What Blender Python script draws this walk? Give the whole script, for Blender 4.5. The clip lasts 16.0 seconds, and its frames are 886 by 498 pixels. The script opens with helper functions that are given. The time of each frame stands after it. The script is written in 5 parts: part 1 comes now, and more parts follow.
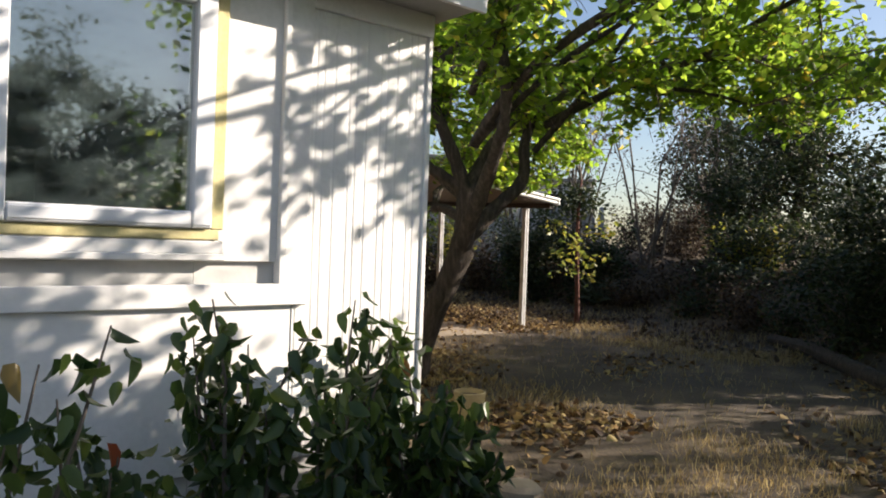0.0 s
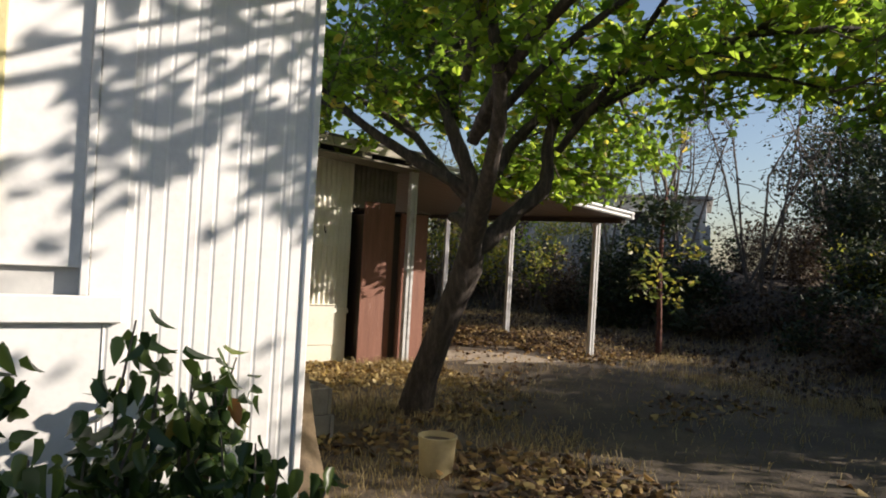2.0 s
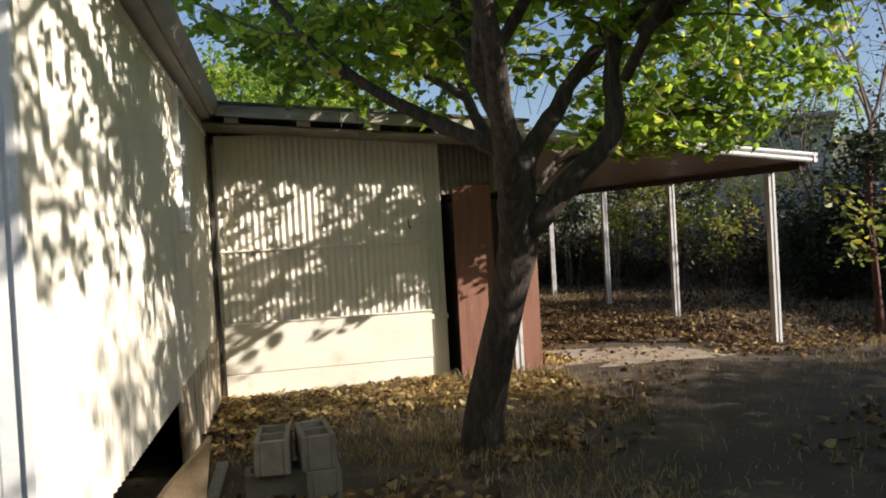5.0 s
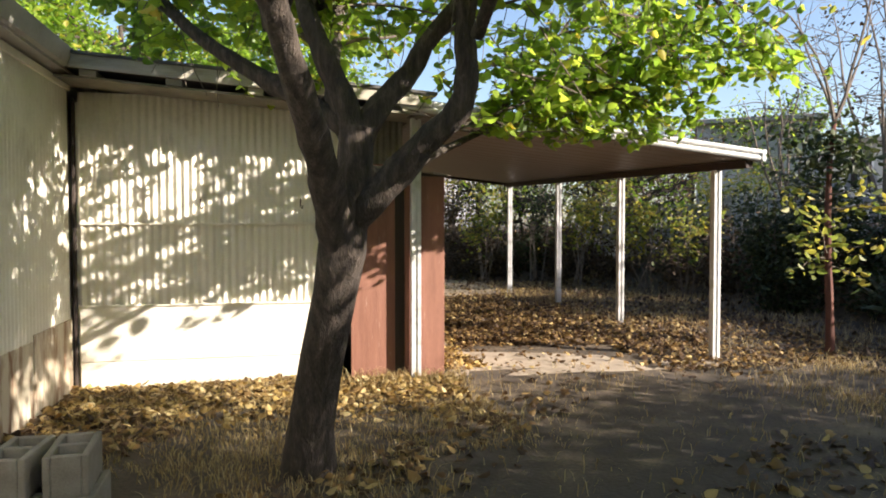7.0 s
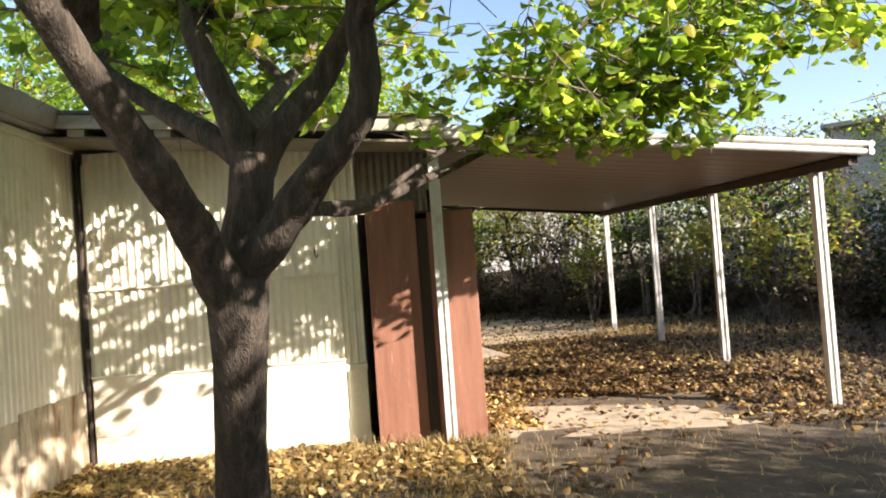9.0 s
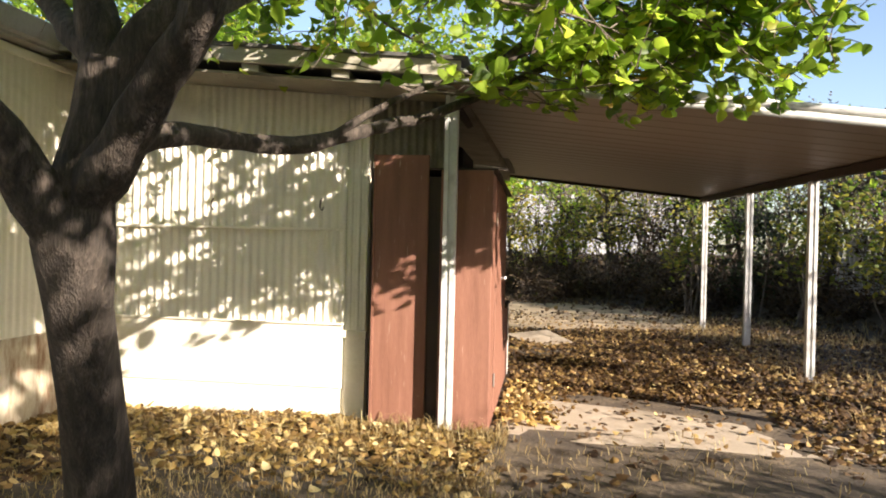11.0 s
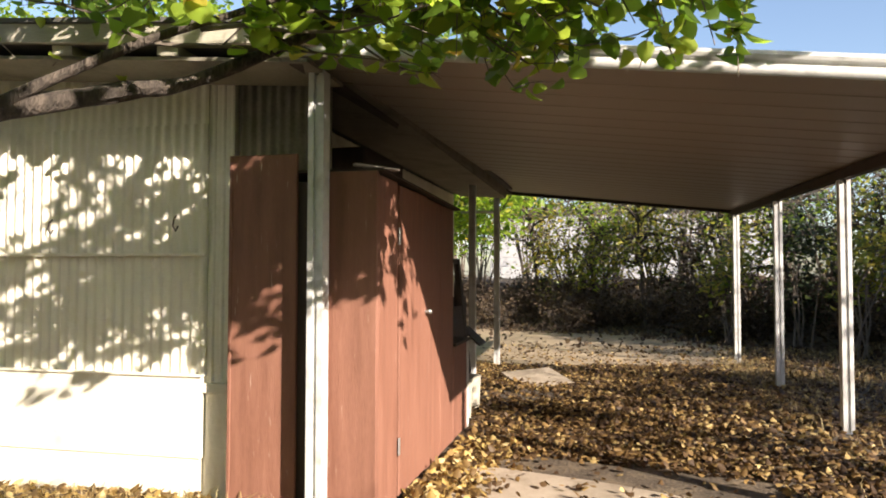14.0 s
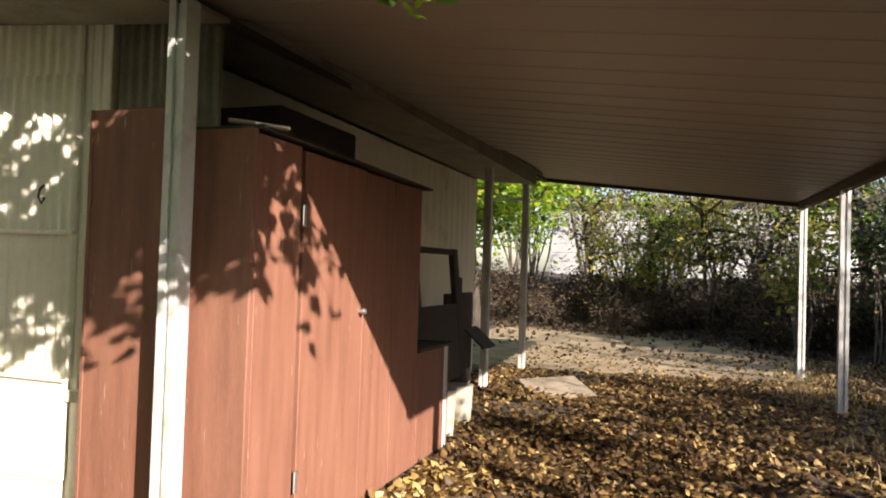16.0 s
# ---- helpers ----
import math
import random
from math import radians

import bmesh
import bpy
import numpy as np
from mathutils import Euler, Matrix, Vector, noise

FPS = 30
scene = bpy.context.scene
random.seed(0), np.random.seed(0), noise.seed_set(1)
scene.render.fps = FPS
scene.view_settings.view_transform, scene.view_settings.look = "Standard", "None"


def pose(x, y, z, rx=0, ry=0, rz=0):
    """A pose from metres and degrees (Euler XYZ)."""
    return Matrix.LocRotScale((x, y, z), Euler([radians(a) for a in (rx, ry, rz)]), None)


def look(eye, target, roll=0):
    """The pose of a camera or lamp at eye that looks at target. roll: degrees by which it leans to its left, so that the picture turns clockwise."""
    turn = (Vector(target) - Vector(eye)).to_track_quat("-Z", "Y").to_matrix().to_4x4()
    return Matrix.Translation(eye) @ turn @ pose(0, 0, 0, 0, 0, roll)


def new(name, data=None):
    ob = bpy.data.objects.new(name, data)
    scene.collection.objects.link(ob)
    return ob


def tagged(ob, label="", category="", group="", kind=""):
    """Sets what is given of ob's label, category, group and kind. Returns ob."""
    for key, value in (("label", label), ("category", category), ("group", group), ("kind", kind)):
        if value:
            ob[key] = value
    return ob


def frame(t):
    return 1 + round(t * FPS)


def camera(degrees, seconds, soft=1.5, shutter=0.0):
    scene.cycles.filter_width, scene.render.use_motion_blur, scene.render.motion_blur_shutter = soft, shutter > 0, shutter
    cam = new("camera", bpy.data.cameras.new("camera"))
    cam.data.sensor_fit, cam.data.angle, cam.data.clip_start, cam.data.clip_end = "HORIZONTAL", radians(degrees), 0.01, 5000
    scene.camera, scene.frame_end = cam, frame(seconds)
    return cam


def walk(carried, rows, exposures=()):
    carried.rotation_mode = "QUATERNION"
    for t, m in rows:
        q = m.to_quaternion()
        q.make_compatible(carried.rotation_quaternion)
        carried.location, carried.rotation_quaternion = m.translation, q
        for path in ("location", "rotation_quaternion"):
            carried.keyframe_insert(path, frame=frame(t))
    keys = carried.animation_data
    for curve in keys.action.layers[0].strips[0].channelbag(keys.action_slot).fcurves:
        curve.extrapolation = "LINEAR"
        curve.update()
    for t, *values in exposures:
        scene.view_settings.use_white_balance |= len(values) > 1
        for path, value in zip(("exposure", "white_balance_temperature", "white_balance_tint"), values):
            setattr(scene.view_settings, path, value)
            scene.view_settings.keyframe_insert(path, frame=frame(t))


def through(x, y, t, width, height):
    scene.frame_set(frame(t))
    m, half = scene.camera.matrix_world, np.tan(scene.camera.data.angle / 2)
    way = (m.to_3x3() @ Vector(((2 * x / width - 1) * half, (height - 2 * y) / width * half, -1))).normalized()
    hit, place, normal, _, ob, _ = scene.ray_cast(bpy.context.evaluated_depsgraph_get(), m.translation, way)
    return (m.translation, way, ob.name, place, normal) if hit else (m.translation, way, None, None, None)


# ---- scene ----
cam = camera(62.9, 16.0, soft=1.9)
PATH = [
    (0, (-0.142, -0.174, 1.371), (1.128, 1.371, 1.347), 2.1),
    (0.5, (0.226, -0.113, 1.389), (1.431, 1.483, 1.353), 2.4),
    (1, (0.6, -0.109, 1.403), (1.764, 1.517, 1.432), 4.2),
    (1.5, (0.941, -0.154, 1.404), (2.019, 1.531, 1.423), 4.8),
    (2, (1.266, -0.023, 1.368), (2.245, 1.721, 1.381), 3.3),
    (2.5, (1.612, 0.062, 1.383), (2.446, 1.879, 1.41), 0.3),
    (3, (1.925, 0.106, 1.4), (2.621, 1.981, 1.411), 1.3),
    (3.5, (2.195, 0.264, 1.366), (2.813, 2.166, 1.342), 1.5),
    (3.7, (2.294, 0.348, 1.37), (2.902, 2.253, 1.359), 0.3),
    (5.8, (3.42, 1.042, 1.403), (3.715, 3.02, 1.383), -1.8),
    (6, (3.536, 1.085, 1.4), (3.843, 3.061, 1.388), -0.2),
    (6.5, (3.786, 1.195, 1.388), (4.112, 3.168, 1.336), -1.1),
    (7, (4.038, 1.395, 1.383), (4.462, 3.348, 1.318), -0.0),
    (7.5, (4.324, 1.552, 1.371), (4.779, 3.499, 1.355), -1.0),
    (8, (4.596, 1.698, 1.374), (4.93, 3.67, 1.39), -1.0),
    (8.5, (4.819, 1.943, 1.371), (5.002, 3.934, 1.42), -2.4),
    (8.7, (4.915, 2.015, 1.364), (5.036, 4.01, 1.428), -3.2),
    (10.8, (5.742, 2.738, 1.263), (5.497, 4.723, 1.26), -0.7),
    (11, (5.83, 2.818, 1.276), (5.545, 4.798, 1.274), 1.4),
    (11.5, (5.983, 3.036, 1.264), (5.603, 4.999, 1.27), -0.4),
    (12, (6.135, 3.284, 1.295), (5.742, 5.244, 1.374), -1.5),
    (12.5, (6.319, 3.476, 1.304), (5.904, 5.43, 1.407), 1.0),
    (13, (6.444, 3.67, 1.283), (5.971, 5.612, 1.347), -0.1),
    (13.5, (6.51, 3.965, 1.306), (6.046, 5.909, 1.381), 0.8),
    (14, (6.638, 4.236, 1.271), (6.187, 6.183, 1.346), 0.1),
    (14.5, (6.805, 4.49, 1.29), (6.268, 6.416, 1.302), 0.3),
    (15, (6.904, 4.794, 1.285), (6.324, 6.707, 1.328), 1.7),
    (15.5, (6.986, 5.084, 1.282), (6.403, 6.997, 1.339), -1.2),
    (16, (7.135, 5.348, 1.283), (6.475, 7.236, 1.335), 1.8),
]
walk(cam, [(t, look(eye, target, roll)) for t, eye, target, roll in PATH], exposures=[(t, stops, kelvin, 15) for t, stops, kelvin in ((0, 0.92, 6650), (0.7, 0.86, 6600), (1.5, 0.62, 6550), (2.5, 0.6, 6450), (3.5, 0.58, 6300), (6, 0.93, 6400), (7, 1.46, 6500), (8, 1.78, 6650), (11, 1.58, 6700), (13.5, 1.48, 6650), (15, 1.3, 6700), (16, 1.4, 6650))])

# ---- world and sun ----
SUN = Vector((2.95, -2.1, 1.62))
world = bpy.data.worlds.new("sky")
scene.world = world
world.use_nodes = True
wn = world.node_tree
sky = wn.nodes.new("ShaderNodeTexSky")
sky.sky_type, sky.sun_disc = "NISHITA", False
sky.sun_elevation, sky.sun_rotation = math.atan2(SUN.z, math.hypot(SUN.x, SUN.y)), math.atan2(SUN.x, SUN.y)
sky.air_density, sky.dust_density, sky.ozone_density = 1.0, 1.2, 1.5
wn.links.new(sky.outputs["Color"], wn.nodes["Background"].inputs["Color"])
wn.nodes["Background"].inputs["Strength"].default_value = 0.092
sun = new("sun", bpy.data.lights.new("sun", "SUN"))
sun.data.energy, sun.data.angle, sun.data.color = 5.0, radians(0.55), (1.0, 0.91, 0.78)
sun.matrix_world = look(SUN * 20, (0, 0, 0))


# ---- materials ----
def nodes_of(name):
    m = bpy.data.materials.new(name)
    m.use_nodes = True
    t = m.node_tree
    return m, t, t.nodes["Principled BSDF"], t.nodes.new, t.links.new


def ramp_of(make, stops):
    r = make("ShaderNodeValToRGB")
    el = r.color_ramp.elements
    while len(el) < len(stops):
        el.new(0.5)
    for e, (p, c) in zip(el, stops):
        e.position, e.color = p, (*c, 1)
    return r


def surface(name, cols, scale=6.0, rough=0.7, bump=0.3, fine=60.0, metal=0.0, stretch=(1, 1, 1), dirt=None, dirt_scale=1.2, dirt_cut=(0.5, 0.7), vary=0.0, depth=0.01):
    """A worn surface: colours mixed by coarse noise, fine grain in the relief, and stains of another colour."""
    m, t, bsdf, make, link = nodes_of(name)
    co = make("ShaderNodeTexCoord")
    mp = make("ShaderNodeMapping")
    mp.inputs["Scale"].default_value = stretch
    link(co.outputs["Object"], mp.inputs["Vector"])
    n1, n2 = make("ShaderNodeTexNoise"), make("ShaderNodeTexNoise")
    for n, s, d in ((n1, scale, 6), (n2, fine, 3)):
        n.inputs["Scale"].default_value, n.inputs["Detail"].default_value = s, d
        link(mp.outputs["Vector"], n.inputs["Vector"])
    mix = make("ShaderNodeMix")
    mix.data_type = "FLOAT"
    mix.inputs[0].default_value = 0.35
    link(n1.outputs["Fac"], mix.inputs[2])
    link(n2.outputs["Fac"], mix.inputs[3])
    k = len(cols)
    r = ramp_of(make, [(0.3 + 0.4 * i / max(1, k - 1), c) for i, c in enumerate(cols)])
    link(mix.outputs[0], r.inputs["Fac"])
    out = r.outputs["Color"]
    if dirt:
        n3 = make("ShaderNodeTexNoise")
        n3.inputs["Scale"].default_value, n3.inputs["Detail"].default_value, n3.inputs["Roughness"].default_value = dirt_scale, 8, 0.65
        link(mp.outputs["Vector"], n3.inputs["Vector"])
        rr = make("ShaderNodeMapRange")
        rr.inputs["From Min"].default_value, rr.inputs["From Max"].default_value = dirt_cut
        link(n3.outputs["Fac"], rr.inputs["Value"])
        mx = make("ShaderNodeMix")
        mx.data_type = "RGBA"
        mx.inputs[7].default_value = (*dirt, 1)
        link(rr.outputs["Result"], mx.inputs[0])
        link(out, mx.inputs[6])
        out = mx.outputs[2]
    if vary:
        oi, mr, hs = make("ShaderNodeObjectInfo"), make("ShaderNodeMapRange"), make("ShaderNodeHueSaturation")
        mr.inputs["To Min"].default_value, mr.inputs["To Max"].default_value = 1 - vary, 1 + vary
        link(oi.outputs["Random"], mr.inputs["Value"])
        link(mr.outputs["Result"], hs.inputs["Value"])
        link(out, hs.inputs["Color"])
        out = hs.outputs["Color"]
    link(out, bsdf.inputs["Base Color"])
    bsdf.inputs["Metallic"].default_value = metal
    rm = make("ShaderNodeMapRange")
    rm.inputs["To Min"].default_value, rm.inputs["To Max"].default_value = max(0.05, rough - 0.12), min(1, rough + 0.12)
    link(n1.outputs["Fac"], rm.inputs["Value"])
    link(rm.outputs["Result"], bsdf.inputs["Roughness"])
    b = make("ShaderNodeBump")
    b.inputs["Strength"].default_value, b.inputs["Distance"].default_value = bump, depth
    link(mix.outputs[0], b.inputs["Height"])
    link(b.outputs["Normal"], bsdf.inputs["Normal"])
    return m


def foliage(name, stops, through=0.4, rough=0.45):
    """Leaves: a colour of its own for each leaf, and light that shines through."""
    m, t, bsdf, make, link = nodes_of(name)
    g = make("ShaderNodeNewGeometry")
    r = ramp_of(make, stops)
    link(g.outputs["Random Per Island"], r.inputs["Fac"])
    link(r.outputs["Color"], bsdf.inputs["Base Color"])
    bsdf.inputs["Roughness"].default_value = rough
    tr = make("ShaderNodeBsdfTranslucent")
    hs = make("ShaderNodeHueSaturation")
    hs.inputs["Saturation"].default_value, hs.inputs["Value"].default_value = 1.02, 1.85
    link(r.outputs["Color"], hs.inputs["Color"])
    link(hs.outputs["Color"], tr.inputs["Color"])
    mx = make("ShaderNodeMixShader")
    mx.inputs[0].default_value = through
    link(bsdf.outputs[0], mx.inputs[1])
    link(tr.outputs[0], mx.inputs[2])
    link(mx.outputs[0], t.nodes["Material Output"].inputs["Surface"])
    return m


def glass(name):
    m, t, bsdf, make, link = nodes_of(name)
    bsdf.inputs["Base Color"].default_value = (0.75, 0.85, 0.84, 1)
    bsdf.inputs["Roughness"].default_value = 0.02
    bsdf.inputs["IOR"].default_value = 2.4
    bsdf.inputs["Transmission Weight"].default_value = 1.0
    # a dust film, tinted blue to paint in the sky's hazy reflection
    co, n, mr, df, mx = make("ShaderNodeTexCoord"), make("ShaderNodeTexNoise"), make("ShaderNodeMapRange"), make("ShaderNodeBsdfDiffuse"), make("ShaderNodeMixShader")
    n.inputs["Scale"].default_value, n.inputs["Detail"].default_value = 3.0, 7
    mr.inputs["To Min"].default_value, mr.inputs["To Max"].default_value = 0.01, 0.06
    df.inputs["Color"].default_value = (0.42, 0.56, 0.56, 1)
    link(co.outputs["Object"], n.inputs["Vector"])
    link(n.outputs["Fac"], mr.inputs["Value"])
    link(mr.outputs["Result"], mx.inputs[0])
    link(bsdf.outputs[0], mx.inputs[1])
    link(df.outputs[0], mx.inputs[2])
    link(mx.outputs[0], t.nodes["Material Output"].inputs["Surface"])
    return m


M_WHITE = surface("white_paint", [(0.70, 0.69, 0.66), (0.8, 0.79, 0.76), (0.84, 0.83, 0.8)], 3, 0.55, 0.15, 40, dirt=(0.5, 0.47, 0.4), dirt_cut=(0.58, 0.95))
M_CREAM = surface("cream_paint", [(0.72, 0.68, 0.55), (0.81, 0.77, 0.65), (0.84, 0.81, 0.69)], 3, 0.6, 0.2, 40, dirt=(0.35, 0.29, 0.19), dirt_scale=2.0, dirt_cut=(0.56, 0.95))
M_STAINED = surface("stained_skirting", [(0.42, 0.36, 0.26), (0.55, 0.49, 0.37), (0.64, 0.58, 0.46)], 3, 0.8, 0.5, 40, stretch=(3, 3, 0.8), dirt=(0.24, 0.13, 0.07), dirt_scale=2.2, dirt_cut=(0.46, 0.62))
# dirty cream, made darker still to hold the shade at the eave
M_OLDSHADECREAM = surface("weathered_shaded_cream", [(0.34, 0.31, 0.25), (0.44, 0.41, 0.33), (0.52, 0.48, 0.39)], 5, 0.75, 0.4, 60, stretch=(0.6, 4, 4), dirt=(0.2, 0.17, 0.12), dirt_scale=3, dirt_cut=(0.52, 0.8))
# weathered cream metal, the shade under the eave worked into its colour
M_EAVESHADE = surface("shade_dulled_metal", [(0.15, 0.135, 0.1), (0.22, 0.2, 0.155), (0.29, 0.265, 0.205)], 4, 0.75, 0.3, 50, dirt=(0.08, 0.065, 0.05), dirt_scale=2.5, dirt_cut=(0.5, 0.8))
M_GREYPAINT = surface("grey_paint", [(0.52, 0.52, 0.5), (0.62, 0.61, 0.58)], 4, 0.6, 0.15, 50)
M_YELLOW = surface("yellow_caulk", [(0.55, 0.48, 0.22), (0.68, 0.6, 0.33)], 12, 0.8, 0.5, 70)
M_VINYL = surface("white_vinyl", [(0.78, 0.79, 0.8), (0.83, 0.84, 0.85)], 3, 0.35, 0.05, 60)
M_ROOF = surface("roof_metal", [(0.30, 0.29, 0.27), (0.4, 0.39, 0.37)], 3, 0.6, 0.2, 40, dirt=(0.18, 0.14, 0.1), dirt_cut=(0.5, 0.75))
M_DARKROOF = surface("dark_roofing", [(0.07, 0.07, 0.07), (0.14, 0.13, 0.12)], 10, 0.9, 0.5, 90)
M_ALU = surface("painted_aluminium", [(0.54, 0.54, 0.53), (0.68, 0.68, 0.66)], 5, 0.42, 0.12, 40, dirt=(0.25, 0.23, 0.2), dirt_scale=5, dirt_cut=(0.5, 0.75))
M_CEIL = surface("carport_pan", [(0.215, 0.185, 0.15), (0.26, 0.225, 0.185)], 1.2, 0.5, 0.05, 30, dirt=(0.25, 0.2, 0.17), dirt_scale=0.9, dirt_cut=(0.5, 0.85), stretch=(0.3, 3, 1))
M_BROWN = surface("brown_plywood", [(0.168, 0.073, 0.047), (0.23, 0.102, 0.067), (0.275, 0.13, 0.087)], 3, 0.65, 0.45, 60, stretch=(6, 6, 0.5), dirt=(0.46, 0.33, 0.26), dirt_scale=11, dirt_cut=(0.655, 0.7))
# dark wood, also used to paint the shade of gaps
M_DARKWOOD_GAP = surface("dark_wood_and_gap", [(0.03, 0.022, 0.018), (0.07, 0.05, 0.04)], 5, 0.75, 0.4, 60, stretch=(5, 5, 0.6))
M_GREYWOOD = surface("weathered_wood", [(0.16, 0.14, 0.12), (0.3, 0.27, 0.23), (0.38, 0.35, 0.3)], 4, 0.85, 0.5, 60, stretch=(8, 8, 0.6), vary=0.2)
M_FENCE = surface("fence_board", [(0.36, 0.36, 0.37), (0.52, 0.52, 0.52)], 3, 0.85, 0.4, 50, stretch=(8, 8, 0.6), vary=0.25)
M_BARK = surface("bark", [(0.024, 0.019, 0.015), (0.065, 0.051, 0.04), (0.15, 0.118, 0.093)], 9, 0.95, 1.0, 45, stretch=(3.5, 3.5, 0.7), depth=0.04)
M_TWIG = surface("twig_bark", [(0.09, 0.07, 0.055), (0.2, 0.165, 0.13)], 14, 0.9, 0.5, 60)
M_CONC = surface("concrete", [(0.3, 0.245, 0.18), (0.4, 0.33, 0.25), (0.47, 0.4, 0.31)], 5, 0.9, 0.5, 90, dirt=(0.2, 0.16, 0.11), dirt_scale=2.2, dirt_cut=(0.5, 0.75))
M_BLOCK = surface("block_concrete", [(0.2, 0.18, 0.15), (0.31, 0.29, 0.25)], 12, 0.95, 0.8, 120, vary=0.15)
M_BUCKET = surface("ochre_plastic", [(0.38, 0.31, 0.16), (0.48, 0.4, 0.22)], 6, 0.5, 0.15, 40, dirt=(0.22, 0.17, 0.1), dirt_scale=6, dirt_cut=(0.5, 0.8))
M_BOARD = surface("old_hardboard", [(0.09, 0.064, 0.036), (0.15, 0.107, 0.06), (0.21, 0.155, 0.095)], 5, 0.85, 0.4, 60, dirt=(0.08, 0.06, 0.04), dirt_scale=3, dirt_cut=(0.5, 0.75))
M_SOIL = surface("soil", [(0.05, 0.035, 0.022), (0.1, 0.07, 0.045)], 20, 1.0, 0.9, 120)
# near-black colour that stands for unlit space
M_UNLIT = surface("unlit_black", [(0.012, 0.011, 0.01), (0.02, 0.018, 0.016)], 5, 0.95, 0.2, 50)
M_STEEL = surface("zinc_steel", [(0.5, 0.5, 0.5), (0.65, 0.65, 0.66)], 20, 0.35, 0.1, 80, metal=0.9)
M_RUST = surface("rusty_red", [(0.075, 0.03, 0.022), (0.14, 0.052, 0.035)], 12, 0.85, 0.5, 70)
M_HOUSE = surface("pale_siding", [(0.46, 0.47, 0.48), (0.56, 0.56, 0.56)], 2, 0.7, 0.1, 30)
M_GLASS = glass("window_glass")
L_TREE = foliage("tree_leaf", [(0.0, (0.075, 0.135, 0.018)), (0.35, (0.145, 0.23, 0.026)), (0.7, (0.235, 0.34, 0.038)), (0.93, (0.33, 0.41, 0.055)), (1.0, (0.52, 0.4, 0.07))], 0.62)
L_BUSH = foliage("bush_leaf", [(0.0, (0.022, 0.045, 0.016)), (0.5, (0.045, 0.082, 0.022)), (0.9, (0.095, 0.14, 0.032)), (0.985, (0.15, 0.18, 0.04)), (1.0, (0.25, 0.06, 0.03))], 0.36, 0.32)
L_DARK = foliage("shrub_leaf", [(0.0, (0.014, 0.026, 0.01)), (0.6, (0.03, 0.048, 0.014)), (1.0, (0.07, 0.082, 0.026))], 0.2, 0.62)
L_YELLOW = foliage("yellowing_leaf", [(0.0, (0.09, 0.13, 0.03)), (0.5, (0.22, 0.24, 0.04)), (1.0, (0.42, 0.34, 0.06))], 0.5)
L_DRY = foliage("dry_leaf", [(0.0, (0.04, 0.022, 0.011)), (0.5, (0.11, 0.062, 0.024)), (0.84, (0.29, 0.18, 0.06)), (1.0, (0.5, 0.38, 0.16))], 0.2, 0.65)
L_GOLD = foliage("golden_leaf", [(0.0, (0.075, 0.043, 0.017)), (0.45, (0.22, 0.135, 0.043)), (0.8, (0.48, 0.34, 0.11)), (1.0, (0.68, 0.56, 0.3))], 0.25, 0.6)
L_GRASS = foliage("dry_grass", [(0.0, (0.20, 0.14, 0.06)), (0.6, (0.36, 0.27, 0.12)), (1.0, (0.46, 0.38, 0.2))], 0.3, 0.7)
L_BROWN = foliage("withered_leaf", [(0.0, (0.032, 0.021, 0.014)), (0.6, (0.075, 0.048, 0.028)), (1.0, (0.15, 0.105, 0.055))], 0.12, 0.8)
L_RED = foliage("red_leaf", [(0.0, (0.3, 0.06, 0.04)), (1.0, (0.55, 0.2, 0.14))], 0.4, 0.6)
L_AGAVE = foliage("agave_leaf", [(0.0, (0.09, 0.13, 0.09)), (1.0, (0.16, 0.2, 0.15))], 0.1, 0.5)
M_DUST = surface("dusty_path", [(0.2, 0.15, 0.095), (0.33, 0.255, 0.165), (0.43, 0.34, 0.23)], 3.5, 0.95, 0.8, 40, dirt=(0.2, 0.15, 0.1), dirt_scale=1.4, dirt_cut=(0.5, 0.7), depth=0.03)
M_GROUND = surface("dirt_and_straw", [(0.043, 0.033, 0.023), (0.095, 0.071, 0.047), (0.23, 0.172, 0.105)], 2.6, 0.95, 0.9, 38, dirt=(0.066, 0.053, 0.041), dirt_scale=0.35, dirt_cut=(0.45, 0.62), depth=0.03)


